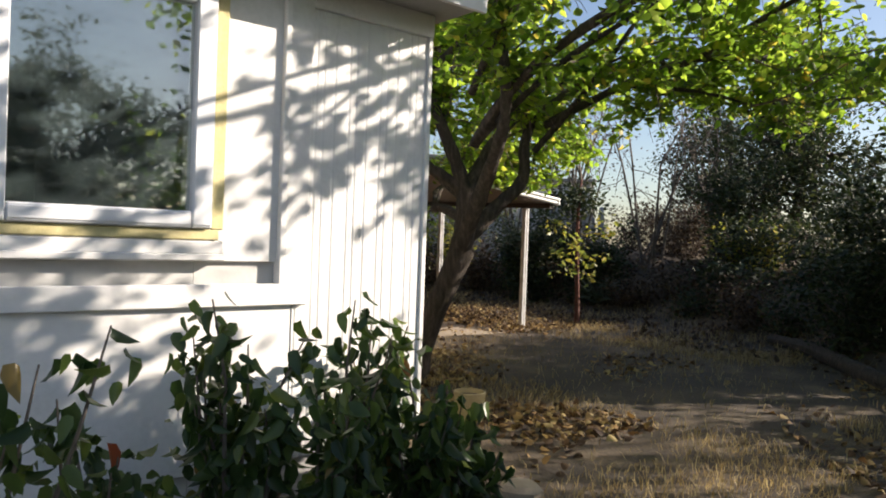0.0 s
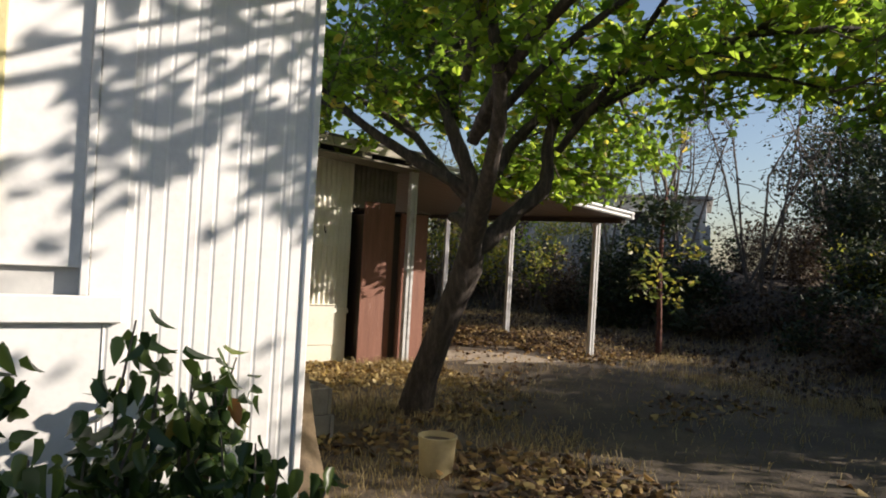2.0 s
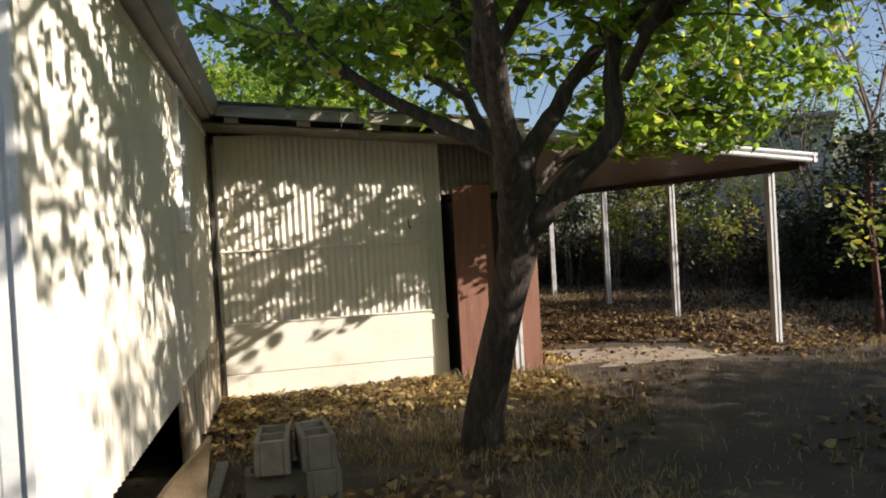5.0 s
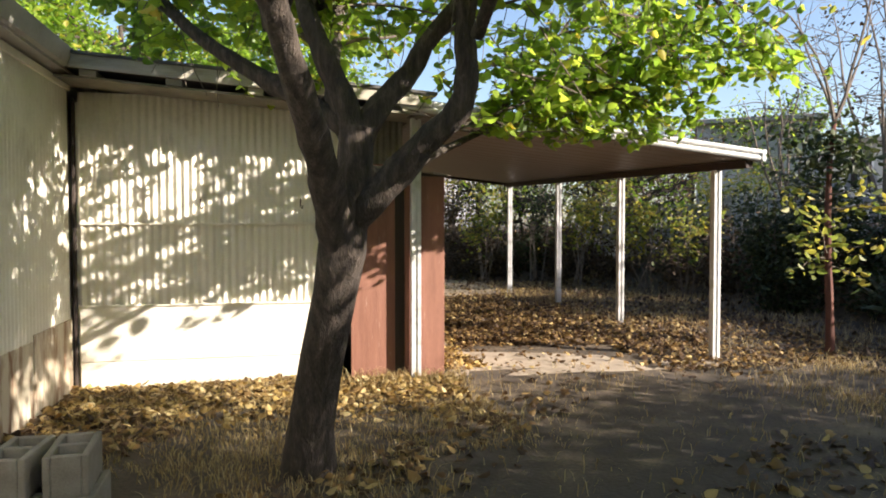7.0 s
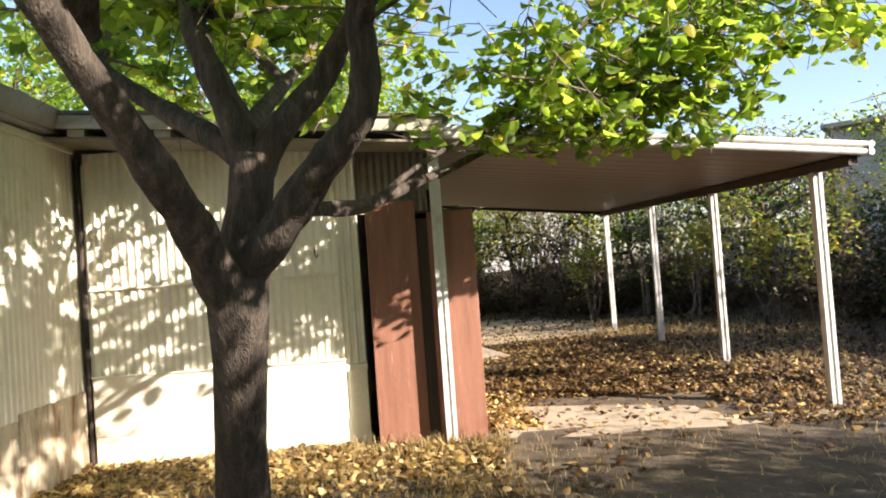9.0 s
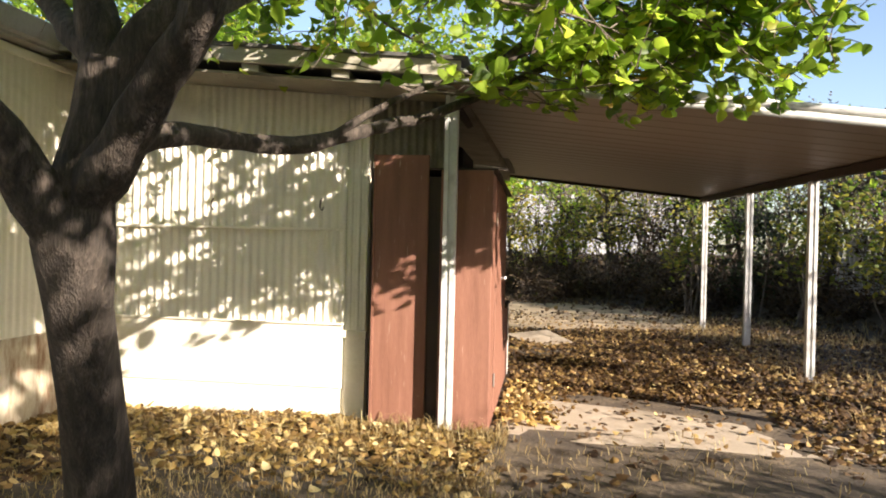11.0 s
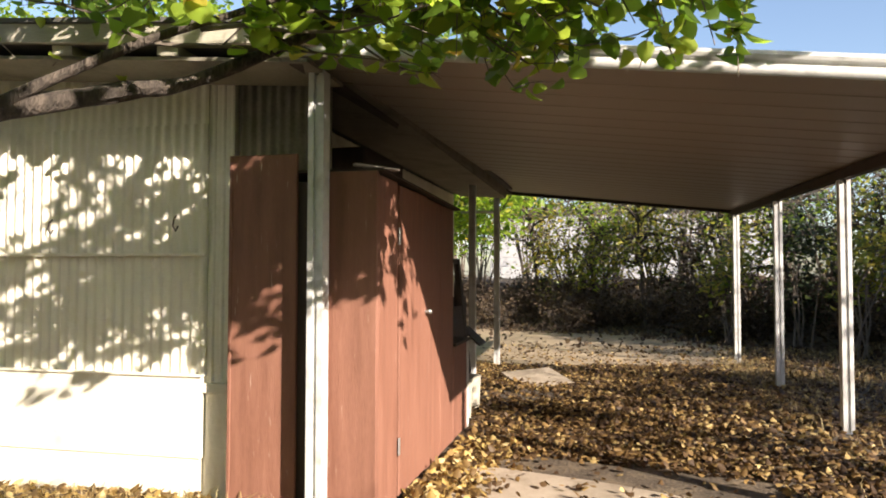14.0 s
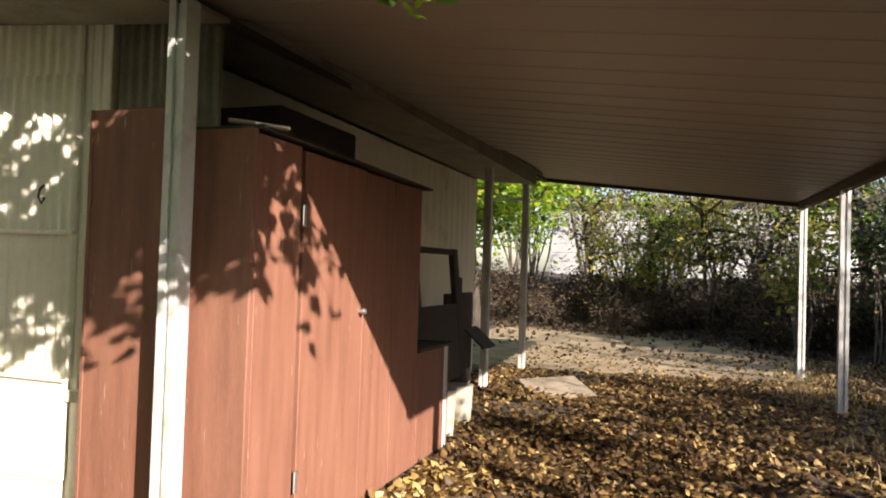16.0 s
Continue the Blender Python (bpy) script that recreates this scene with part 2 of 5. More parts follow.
# ---- mesh helpers ----
class Geo:
    """Vertices and faces of one part."""

    def __init__(self):
        self.v, self.f = [], []

    def add(self, vs, fs):
        k = len(self.v)
        self.v.extend(tuple(p) for p in vs)
        self.f.extend(tuple(i + k for i in f) for f in fs)
        return self

    def box(self, x0, x1, y0, y1, z0, z1, b=0.004, m=None):
        """A box with chamfered edges."""
        b = min(b, 0.4 * (x1 - x0), 0.4 * (y1 - y0), 0.4 * (z1 - z0))
        lo, hi = (x0, y0, z0), (x1, y1, z1)
        vs, ids = [], {}
        for sx in (0, 1):
            for sy in (0, 1):
                for sz in (0, 1):
                    s = (sx, sy, sz)
                    for ax in range(3):
                        p = [(hi[i] if s[i] else lo[i]) if i == ax else (hi[i] - b if s[i] else lo[i] + b) for i in range(3)]
                        ids[s, ax] = len(vs)
                        vs.append(p)
        fs = []
        for ax in range(3):
            o = [i for i in range(3) if i != ax]
            for side in (0, 1):
                q = []
                for u, w in ((0, 0), (1, 0), (1, 1), (0, 1)):
                    s = [0, 0, 0]
                    s[ax], s[o[0]], s[o[1]] = side, u, w
                    q.append(ids[tuple(s), ax])
                flip = (side == 0) != (ax == 1)
                fs.append(q[::-1] if flip else q)
            for u in (0, 1):
                for w in (0, 1):
                    s0, s1 = [0, 0, 0], [0, 0, 0]
                    s0[o[0]] = s1[o[0]] = u
                    s0[o[1]] = s1[o[1]] = w
                    s1[ax] = 1
                    fs.append([ids[tuple(s0), o[0]], ids[tuple(s1), o[0]], ids[tuple(s1), o[1]], ids[tuple(s0), o[1]]])
        for s in {k[0] for k in ids}:
            fs.append([ids[s, 0], ids[s, 1], ids[s, 2]])
        if m is not None:
            vs = [m @ Vector(p) for p in vs]
        return self.add(vs, fs)

    def tube(self, pts, radii, n=8, wob=0.0):
        pts = [Vector(p) for p in pts]
        vs, fs = [], []
        side = Vector((1, 0.3, 0.1))
        for i, p in enumerate(pts):
            d = (pts[min(i + 1, len(pts) - 1)] - pts[max(i - 1, 0)]).normalized()
            side = (side - d * side.dot(d)).normalized()
            up = d.cross(side)
            for j in range(n):
                a = 2 * math.pi * j / n
                r = radii[i] * (1 + (wob * noise.noise(Vector((p.x * 5 + 3 * math.cos(a), p.y * 5 + 3 * math.sin(a), p.z * 4))) if wob else 0))
                vs.append(p + side * (r * math.cos(a)) + up * (r * math.sin(a)))
        for i in range(len(pts) - 1):
            for j in range(n):
                a, b = i * n + j, i * n + (j + 1) % n
                fs.append((a, b, b + n, a + n))
        fs.append(tuple(range(n))[::-1])
        fs.append(tuple(range(len(vs) - n, len(vs))))
        return self.add(vs, fs)

    def extrude(self, prof, axis, a0, a1):
        """A closed outline pushed along an axis: prof holds the two other coordinates."""
        o = [i for i in range(3) if i != axis]
        vs = []
        for a in (a0, a1):
            for p in prof:
                q = [0, 0, 0]
                q[axis], q[o[0]], q[o[1]] = a, p[0], p[1]
                vs.append(q)
        n = len(prof)
        fs = [(i, (i + 1) % n, n + (i + 1) % n, n + i) for i in range(n)] + [tuple(range(n))[::-1], tuple(range(n, 2 * n))]
        return self.add(vs, fs)


def mesh_of(name, geo, mat, smooth=False):
    me = bpy.data.meshes.new(name)
    me.from_pydata([tuple(p) for p in geo.v], [], geo.f)
    b = bmesh.new()
    b.from_mesh(me)
    if len(b.faces) < 60000:
        bmesh.ops.recalc_face_normals(b, faces=b.faces)
    b.to_mesh(me)
    b.free()
    if smooth:
        me.polygons.foreach_set("use_smooth", [True] * len(me.polygons))
        me.set_sharp_from_angle(angle=radians(40))
    me.materials.append(mat)
    return me


def thing(name, base, label, category, group="", kind=""):
    ob = new(name)
    ob.empty_display_size = 0.1
    ob.location = base
    return tagged(ob, label, category, group, kind)


def part(name, geo, mat, parent, label="", smooth=False):
    """One mesh under a thing or part; its vertices are given in the world."""
    ob = new(name, mesh_of(name, geo, mat, smooth))
    ob.parent = parent
    bpy.context.view_layer.update()
    ob.matrix_parent_inverse = parent.matrix_world.inverted()
    return tagged(ob, label)


def single(name, geo, mat, label, category, group="", kind="", smooth=False):
    return tagged(new(name, mesh_of(name, geo, mat, smooth)), label, category, group, kind)


def sheet_profile(u0, u1, v, pitch, amp, thick=0.004, side=-1, flat=0.0):
    """The outline of a ribbed sheet along u: waves, or with flat > 0 boards with narrow grooves."""
    pts = []
    if flat:
        u, k = u0, 0
        while u < u1 - 1e-4:
            pts += [(u, v), (u + 0.005, v - side * amp), (u + 0.011, v - side * amp), (u + 0.018, v)]
            u, k = u + pitch * (1.35, 0.65, 1.0)[k % 3], k + 1
        pts.append((max(u1, pts[-1][0] + 0.002), v))
    else:
        n = max(2, int((u1 - u0) / pitch * 8))
        pts = [(u0 + (u1 - u0) * i / n, v + side * amp * math.sin(2 * math.pi * (u1 - u0) * i / n / pitch)) for i in range(n + 1)]
    return pts + [(a, b - side * (thick + 2 * amp)) for a, b in ((pts[-1][0], v), (pts[0][0], v))]


rng = np.random.default_rng(7)


def leaves(name, centres, size, mat, parent=None, droop=0.5, wide=0.55, fold=0.16, flat=None, seed=1, curl=0.0):
    """Many folded leaves in one mesh. centres: N x 3; size: length in metres; flat: lie on the ground, tilted by so much."""
    r = np.random.default_rng(seed)
    c = np.asarray(centres, float)
    n = len(c)
    L = size * r.uniform(0.65, 1.25, n)
    az = r.uniform(0, 2 * np.pi, n)
    if flat is None:
        el = r.normal(-droop, 0.45, n)
        roll = r.normal(0, 0.6, n)
    else:
        el, roll = r.normal(0, flat, n), r.normal(0, flat, n)
    d = np.stack([np.cos(az) * np.cos(el), np.sin(az) * np.cos(el), np.sin(el)], 1)
    s = np.stack([-np.sin(az), np.cos(az), np.zeros(n)], 1)
    u = np.cross(d, s)
    u, s = u * -1, s
    s2 = s * np.cos(roll)[:, None] + u * np.sin(roll)[:, None]
    u2 = -s * np.sin(roll)[:, None] + u * np.cos(roll)[:, None]
    if curl:
        shape = [(0, 0), (0, 0.36), (0, 0.7), (0, 1), (-0.36, 0.07), (-0.46, 0.36), (-0.29, 0.7), (0.36, 0.07), (0.46, 0.36), (0.29, 0.7)]
        quads = [[0, 1, 5, 4], [1, 2, 6, 5], [2, 3, 6, 6], [0, 7, 8, 1], [1, 8, 9, 2], [2, 9, 3, 3]]
    else:
        shape = [(0, 0), (-0.36, 0.2), (-0.4, 0.55), (0, 1), (0.4, 0.55), (0.36, 0.2)]
        quads = [[0, 3, 2, 1], [0, 5, 4, 3]]
    k = len(shape)
    vs = np.empty((n, k, 3))
    cup = fold * r.uniform(0.4, 1.8, n) / 0.4
    arch = curl * r.normal(1, 0.6, n)
    skew = r.normal(0, 0.05, n)
    for i, (a, b) in enumerate(shape):
        h = cup * abs(a) - arch * b * b + (0 if curl else 0.05 - 0.15 * b)
        vs[:, i] = c + s2 * ((a * wide / 0.55 * 0.75 + skew * b * 2) * L)[:, None] + d * (b * L)[:, None] + u2 * (h * L)[:, None]
    base = np.arange(n)[:, None] * k
    fs = []
    for q in quads:
        q = list(dict.fromkeys(q))
        fs += (base + np.array([q])).tolist()
    me = bpy.data.meshes.new(name)
    me.from_pydata(vs.reshape(-1, 3).tolist(), [], fs)
    if curl:
        me.polygons.foreach_set("use_smooth", [True] * len(me.polygons))
    me.materials.append(mat)
    ob = new(name, me)
    if parent is not None:
        ob.parent = parent
        bpy.context.view_layer.update()
        ob.matrix_parent_inverse = parent.matrix_world.inverted()
    return ob


def eased(pts, k=4):
    """A smooth line through the given points."""
    pts = [Vector(p) for p in pts]
    out = []
    for i in range(len(pts) - 1):
        p0, p1, p2, p3 = pts[max(i - 1, 0)], pts[i], pts[i + 1], pts[min(i + 2, len(pts) - 1)]
        for j in range(k):
            t = j / k
            out.append(0.5 * (2 * p1 + (p2 - p0) * t + (2 * p0 - 5 * p1 + 4 * p2 - p3) * t * t + (3 * p1 - p0 - 3 * p2 + p3) * t * t * t))
    return out + [pts[-1]]


def bend(p, d, length, k, droop, r, wander=0.3):
    """A wandering line of k steps from p along d."""
    pts, d = [Vector(p)], Vector(d).normalized()
    for i in range(k):
        d = (d + Vector((r.normal(0, wander), r.normal(0, wander), r.normal(0, wander) - droop)) * 0.5).normalized()
        pts.append(pts[-1] + d * (length / k))
    return pts


# ---- ground ----
BANK = [(2.0, -6.0), (4.6, -1.2), (7.1, 2.0), (8.9, 3.4), (10.4, 5.0), (11.4, 8.5), (11.4, 12.0), (10.2, 17.0), (6.8, 21.0), (-6, 23.5), (-20, 24)]


def bank_d(x, y):
    """How far a place lies up the bank from its foot; negative in the yard."""
    best, sign = 1e9, -1
    for (ax, ay), (bx, by) in zip(BANK, BANK[1:]):
        dx, dy = bx - ax, by - ay
        t = max(0, min(1, ((x - ax) * dx + (y - ay) * dy) / (dx * dx + dy * dy)))
        px, py = x - ax - t * dx, y - ay - t * dy
        d = math.hypot(px, py)
        if d < best:
            best, sign = d, (1 if dx * py - dy * px < 0 else -1)
    return best * sign


def smooth(a, b, x):
    t = max(0.0, min(1.0, (x - a) / (b - a)))
    return t * t * (3 - 2 * t)


def gz(x, y):
    z = 0.03 * noise.noise(Vector((x * 0.5, y * 0.5, 0))) + 0.012 * noise.noise(Vector((x * 2.3, y * 2.3, 4)))
    z += 0.1 * smooth(8.4, 10.0, y) * smooth(5.6, 8.0, x) * (1 - 0.6 * smooth(13.0, 15.5, y))
    d = bank_d(x, y)
    z += 1.15 * smooth(-0.2, 3.2, d)
    if d > 0:
        z += min(1, d) * 0.16 * noise.noise(Vector((x * 0.9, y * 0.9, 7)))
    return z


def axis_steps(lo, hi, fine, far):
    a = list(np.arange(lo, hi + 1e-6, fine))
    s, e = fine, hi
    up, down = [], []
    x0 = lo
    while e < far:
        s *= 1.5
        e += s
        x0 -= s
        up.append(e)
        down.append(x0)
    return down[::-1] + a + up


xs, ys = axis_steps(-2, 20, 0.25, 1500), axis_steps(-6, 26, 0.25, 1500)
g = Geo()
g.add([(x, y, gz(x, y) if (-30 < x < 60 and -40 < y < 60) else (1.15 if bank_d(x, y) > 0 else 0)) for y in ys for x in xs],
      [(j * len(xs) + i, j * len(xs) + i + 1, (j + 1) * len(xs) + i + 1, (j + 1) * len(xs) + i) for j in range(len(ys) - 1) for i in range(len(xs) - 1)])
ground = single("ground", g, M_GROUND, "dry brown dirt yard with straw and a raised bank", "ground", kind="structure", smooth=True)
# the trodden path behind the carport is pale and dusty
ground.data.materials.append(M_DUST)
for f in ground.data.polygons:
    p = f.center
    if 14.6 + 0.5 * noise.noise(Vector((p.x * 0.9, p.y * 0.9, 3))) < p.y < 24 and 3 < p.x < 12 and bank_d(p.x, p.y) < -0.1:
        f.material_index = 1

# ---- mobile home with the window ----
AX, AY = 2.27, 2.94
home = thing("mobile_home", (AX, AY, 0), "white mobile home with ribbed metal siding, shaded by leaves", "house")
for b in ((-5.0, 0.26, AY + 0.03, AY + 0.13, 0.1, 2.6), (1.03, AX - 0.02, AY + 0.03, AY + 0.13, 0.1, 2.6), (0.26, 1.03, AY + 0.03, AY + 0.13, 0.1, 1.42), (0.26, 1.03, AY + 0.03, AY + 0.13, 2.38, 2.6),
          (AX - 0.13, AX - 0.03, AY + 0.13, 5.98, 0.5, 2.66), (AX - 0.13, AX - 0.03, 6.3, 13.0, 0.02, 2.66), (AX - 0.13, AX - 0.03, 5.98, 6.3, 0.5, 1.6), (AX - 0.13, AX - 0.03, 5.98, 6.3, 2.5, 2.66),
          (-5.0, -4.9, AY + 0.13, 13.0, 0.02, 2.6), (-4.9, AX - 0.13, 12.9, 13.0, 0.02, 2.6)):
    part("wall", Geo().box(*b, 0.003), M_GREYPAINT, home, "plain inner wall")
part("floor_deck", Geo().box(-4.9, AX - 0.14, AY + 0.14, 12.9, 0.5, 0.56), M_DARKWOOD_GAP, home)
# black boxes put in as the darkness below the floor
g = Geo()
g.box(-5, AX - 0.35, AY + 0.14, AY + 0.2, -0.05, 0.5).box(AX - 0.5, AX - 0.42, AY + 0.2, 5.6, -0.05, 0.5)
part("crawl_space_shade", g, M_UNLIT, home, "black backing that paints the crawl space's shade")
part("siding", Geo().extrude(sheet_profile(1.5, AX, AY, 0.062, 0.003, flat=1), 2, 0.3, 2.5), M_WHITE, home, "white painted ribbed metal siding")
for q in ((-5, 0.2, AY, AY + 0.03, 1.24, 2.6), (1.1, 1.41, AY, AY + 0.03, 1.24, 2.6), (0.2, 1.1, AY + 0.002, AY + 0.03, 1.24, 1.4), (0.2, 1.1, AY + 0.002, AY + 0.03, 2.4, 2.6)):
    part("flat_panel", Geo().box(*q), M_WHITE, home)
part("frieze", Geo().box(1.56, AX + 0.02, AY - 0.02, AY + 0.03, 2.46, 2.6), M_WHITE, home)
part("lower_panel", Geo().box(-5, 1.5, AY + 0.005, AY + 0.03, 0.3, 1.05), M_WHITE, home)
part("skirting", Geo().box(-5, AX - 0.02, AY + 0.035, AY + 0.05, -0.05, 0.32), M_CREAM, home)
part("corner_board", Geo().box(1.41, 1.44, AY - 0.03, AY + 0.03, 1.14, 2.52).box(1.443, 1.56, AY - 0.018, AY + 0.03, 1.14, 2.52), M_WHITE, home)
part("corner_trim", Geo().box(AX - 0.012, AX + 0.018, AY - 0.014, AY + 0.03, 0.3, 2.5), M_WHITE, home)
part("ledge", Geo().box(-5, 1.14, AY - 0.05, AY, 1.245, 1.275).box(-5, 1.14, AY - 0.028, AY, 1.275, 1.33), M_WHITE, home)
part("band", Geo().box(-5, 1.56, AY - 0.03, AY + 0.004, 1.04, 1.14), M_WHITE, home)
part("yellow_strip", Geo().box(-0.5, 1.12, AY - 0.02, AY, 1.335, 1.38).box(1.085, 1.14, AY - 0.02, AY, 1.382, 2.5), M_YELLOW, home, "strip of yellow foam and tape round the window")
win = part("window", Geo().box(0.3, 0.99, AY - 0.005, AY + 0.001, 1.457, 2.345, 0.0005), M_GLASS, home, "window glass mirroring trees and sky")
win.visible_shadow = False
for q in ((0.25, 0.3, 1.385, 2.42), (0.99, 1.078, 1.385, 2.42), (0.302, 0.988, 1.385, 1.457), (0.302, 0.988, 2.345, 2.42)):
    part("frame_rail", Geo().box(q[0], q[1], AY - 0.045, AY + 0.05, q[2], q[3], 0.006), M_VINYL, win, "white vinyl frame")
    part("bead", Geo().box(q[0] + 0.004, q[1] - 0.004, AY - 0.052, AY - 0.046, q[2] + 0.012, q[3] - 0.012, 0.002), M_VINYL, win)
g = Geo().extrude([(-5.2, 2.72), (-5.2, 2.58), (2.38, 2.58), (2.38, 2.68), (-1.5, 2.95)], 1, 2.66, 13.2)
part("roof", g, M_ROOF, home)
part("fascia", Geo().extrude([(-5.2, 2.76), (-5.2, 2.56), (2.40, 2.56), (2.40, 2.70)], 1, 2.63, 2.657), M_WHITE, home)
part("gutter", Geo().extrude([(2.384, 2.6), (2.42, 2.61), (2.44, 2.66), (2.45, 2.74), (2.41, 2.76), (2.384, 2.7)], 1, 2.66, 8.05), M_ROOF, home, smooth=True)
swap = lambda pr: [(b, a) for a, b in pr]
part("side_siding", Geo().extrude(swap(sheet_profile(AY + 0.02, 5.97, AX, 0.07, 0.006, side=1)), 2, 1.6, 2.5).extrude(swap(sheet_profile(AY + 0.02, 5.97, AX, 0.07, 0.006, side=1)), 2, 0.5, 1.6)
     .extrude(swap(sheet_profile(6.31, 7.98, AX, 0.07, 0.006, side=1)), 2, 0.55, 2.5).extrude(swap(sheet_profile(5.97, 6.31, AX, 0.07, 0.006, side=1)), 2, 0.5, 1.56).extrude(swap(sheet_profile(5.97, 6.31, AX, 0.07, 0.006, side=1)), 2, 2.53, 2.6), M_CREAM, home, "cream ribbed siding", True)
w2 = part("side_window", Geo().box(AX - 0.03, AX + 0.02, 6.002, 6.278, 2.03, 2.07), M_WHITE, home, "narrow white sash window")
for q in ((5.94, 6.0, 1.55, 2.55), (6.28, 6.34, 1.55, 2.55), (6.002, 6.278, 1.55, 1.6), (6.002, 6.278, 2.49, 2.55)):
    part("frame_rail", Geo().box(AX - 0.03, AX + 0.035, *q), M_WHITE, w2)
for z0, z1 in ((1.6, 2.03), (2.07, 2.49)):
    part("pane", Geo().box(AX - 0.004, AX + 0.002, 6.0, 6.28, z0, z1, 0.0005), M_GLASS, w2).visible_shadow = False
part("skirt_panel", Geo().box(AX - 0.02, AX + 0.006, 5.62, 7.03, -0.05, 0.56).box(AX - 0.02, AX + 0.012, 7.04, 7.98, -0.05, 0.6), M_STAINED, home, "stained cream skirting panel")
part("trim_line", Geo().box(AX - 0.005, AX + 0.02, AY + 0.02, 7.98, 2.5, 2.56), M_CREAM, home)

# ---- shed addition ----
BY, BX = 8.0, 4.53
shed = thing("shed_addition", (2.3, BY, 0), "cream corrugated metal addition with a low sloping roof", "shed")


def shed_roof_z(x):
    return 2.697 - 0.075 * (x - 2.43)


g = Geo()
g.box(AX + 0.01, BX - 0.03, BY + 0.03, BY + 0.12, -0.05, 2.42).box(BX - 0.13, BX - 0.03, BY + 0.12, 14.1, -0.05, 2.4).box(AX + 0.01, BX - 0.13, 14.0, 14.1, -0.05, 2.4)
part("wall", g, M_CREAM, shed)
part("upper_siding", Geo().extrude(sheet_profile(2.34, 4.36, BY, 0.064, 0.0105), 2, 1.405, 2.155), M_CREAM, shed, "cream corrugated sheet with leaf shadows", True)
part("top_siding", Geo().extrude(sheet_profile(2.34, 4.36, BY + 0.012, 0.064, 0.006), 2, 2.145, 2.5), M_CREAM, shed, "", True)
part("lower_siding", Geo().extrude(sheet_profile(2.34, 4.36, BY + 0.014, 0.064, 0.0105), 2, 0.70, 1.43), M_CREAM, shed, "cream corrugated sheet", True)
part("seam_strip", Geo().box(2.34, 4.36, BY - 0.012, BY + 0.02, 1.385, 1.405), M_CREAM, shed)
part("skirting_board", Geo().box(2.34, 4.35, BY - 0.015, BY + 0.02, 0.225, 0.69), M_CREAM, shed, "smooth cream skirting board")
part("skirting_board", Geo().box(2.34, 4.34, BY - 0.01, BY + 0.02, -0.06, 0.22), M_CREAM, shed)
part("drip_edge", Geo().box(2.33, 4.36, BY - 0.03, BY + 0.02, 0.69, 0.705), M_CREAM, shed)
part("corner_sheet", Geo().extrude(sheet_profile(4.375, 4.52, BY + 0.03, 0.06, 0.008), 2, 0.66, 2.4), M_CREAM, shed, "", True)
# colour darkened to stand for the eave's shade
part("return_sheet", Geo().extrude(sheet_profile(4.535, 5.1, BY + 0.06, 0.06, 0.008), 2, 1.86, 2.4), M_EAVESHADE, shed, "corrugated sheet over the cabinet, darkened for eave shade", True)
part("corner_bracket", Geo().box(4.345, 4.53, BY - 0.01, BY + 0.05, 0.6, 0.655).box(4.36, 4.52, BY + 0.02, BY + 0.05, -0.05, 0.6), M_CREAM, shed, "stained corner skirting")
# no opening here: a dark strip paints the corner's shade
part("corner_shade_strip", Geo().box(AX + 0.02, 2.315, BY - 0.01, BY + 0.03, 0.0, 2.45), M_DARKWOOD_GAP, shed, "dark strip put in for the inside corner's shade")
for i in range(6):
    x = 2.49 + i * 0.63
    if x < 5.1:
        part("rafter_tail", Geo().extrude([(x, shed_roof_z(x) - 0.152), (x + 0.12, shed_roof_z(x + 0.12) - 0.152), (x + 0.12, shed_roof_z(x + 0.12) - 0.102), (x, shed_roof_z(x) - 0.102)], 1, 7.48, 7.9), M_OLDSHADECREAM, shed)
# soffit and underside carry the same painted shade
part("soffit", Geo().extrude([(2.3, shed_roof_z(2.3) - 0.172), (5.2, shed_roof_z(5.2) - 0.172), (5.2, shed_roof_z(5.2) - 0.154), (2.3, shed_roof_z(2.3) - 0.154)], 1, 7.5, 7.985), M_EAVESHADE, shed)
# part of this board's dark tone is painted leaf shade
part("fascia", Geo().extrude([(2.42, shed_roof_z(2.42) - 0.1), (5.25, shed_roof_z(5.25) - 0.1), (5.25, shed_roof_z(5.25)), (2.42, shed_roof_z(2.42))], 1, 7.44, 7.475), M_OLDSHADECREAM, shed, "weathered cream fascia board, darkened for leaf shade")
part("roof", Geo().extrude([(2.28, shed_roof_z(2.28) - 0.1), (5.2, shed_roof_z(5.2) - 0.1), (5.2, shed_roof_z(5.2) + 0.0), (2.28, shed_roof_z(2.28) + 0.0)], 1, 7.478, 14.3)
     .extrude([(2.35, shed_roof_z(2.35) + 0.002), (5.3, shed_roof_z(5.3) + 0.002), (5.3, shed_roof_z(5.3) + 0.026), (2.35, shed_roof_z(2.35) + 0.026)], 1, 7.42, 14.3), M_DARKROOF, shed)
part("roof_underside", Geo().extrude([(4.545, shed_roof_z(4.545) - 0.125), (5.215, shed_roof_z(5.215) - 0.125), (5.215, shed_roof_z(5.215) - 0.102), (4.545, shed_roof_z(4.545) - 0.102)], 1, 8.1, 14.3), M_EAVESHADE, shed, "eave underside with its shade in the dull colour")
part("eave_trim", Geo().extrude([(5.202, shed_roof_z(5.2) - 0.1), (5.222, shed_roof_z(5.2) - 0.1), (5.222, shed_roof_z(5.2) - 0.002), (5.202, shed_roof_z(5.2) - 0.002)], 1, 7.48, 14.3), M_EAVESHADE, shed)
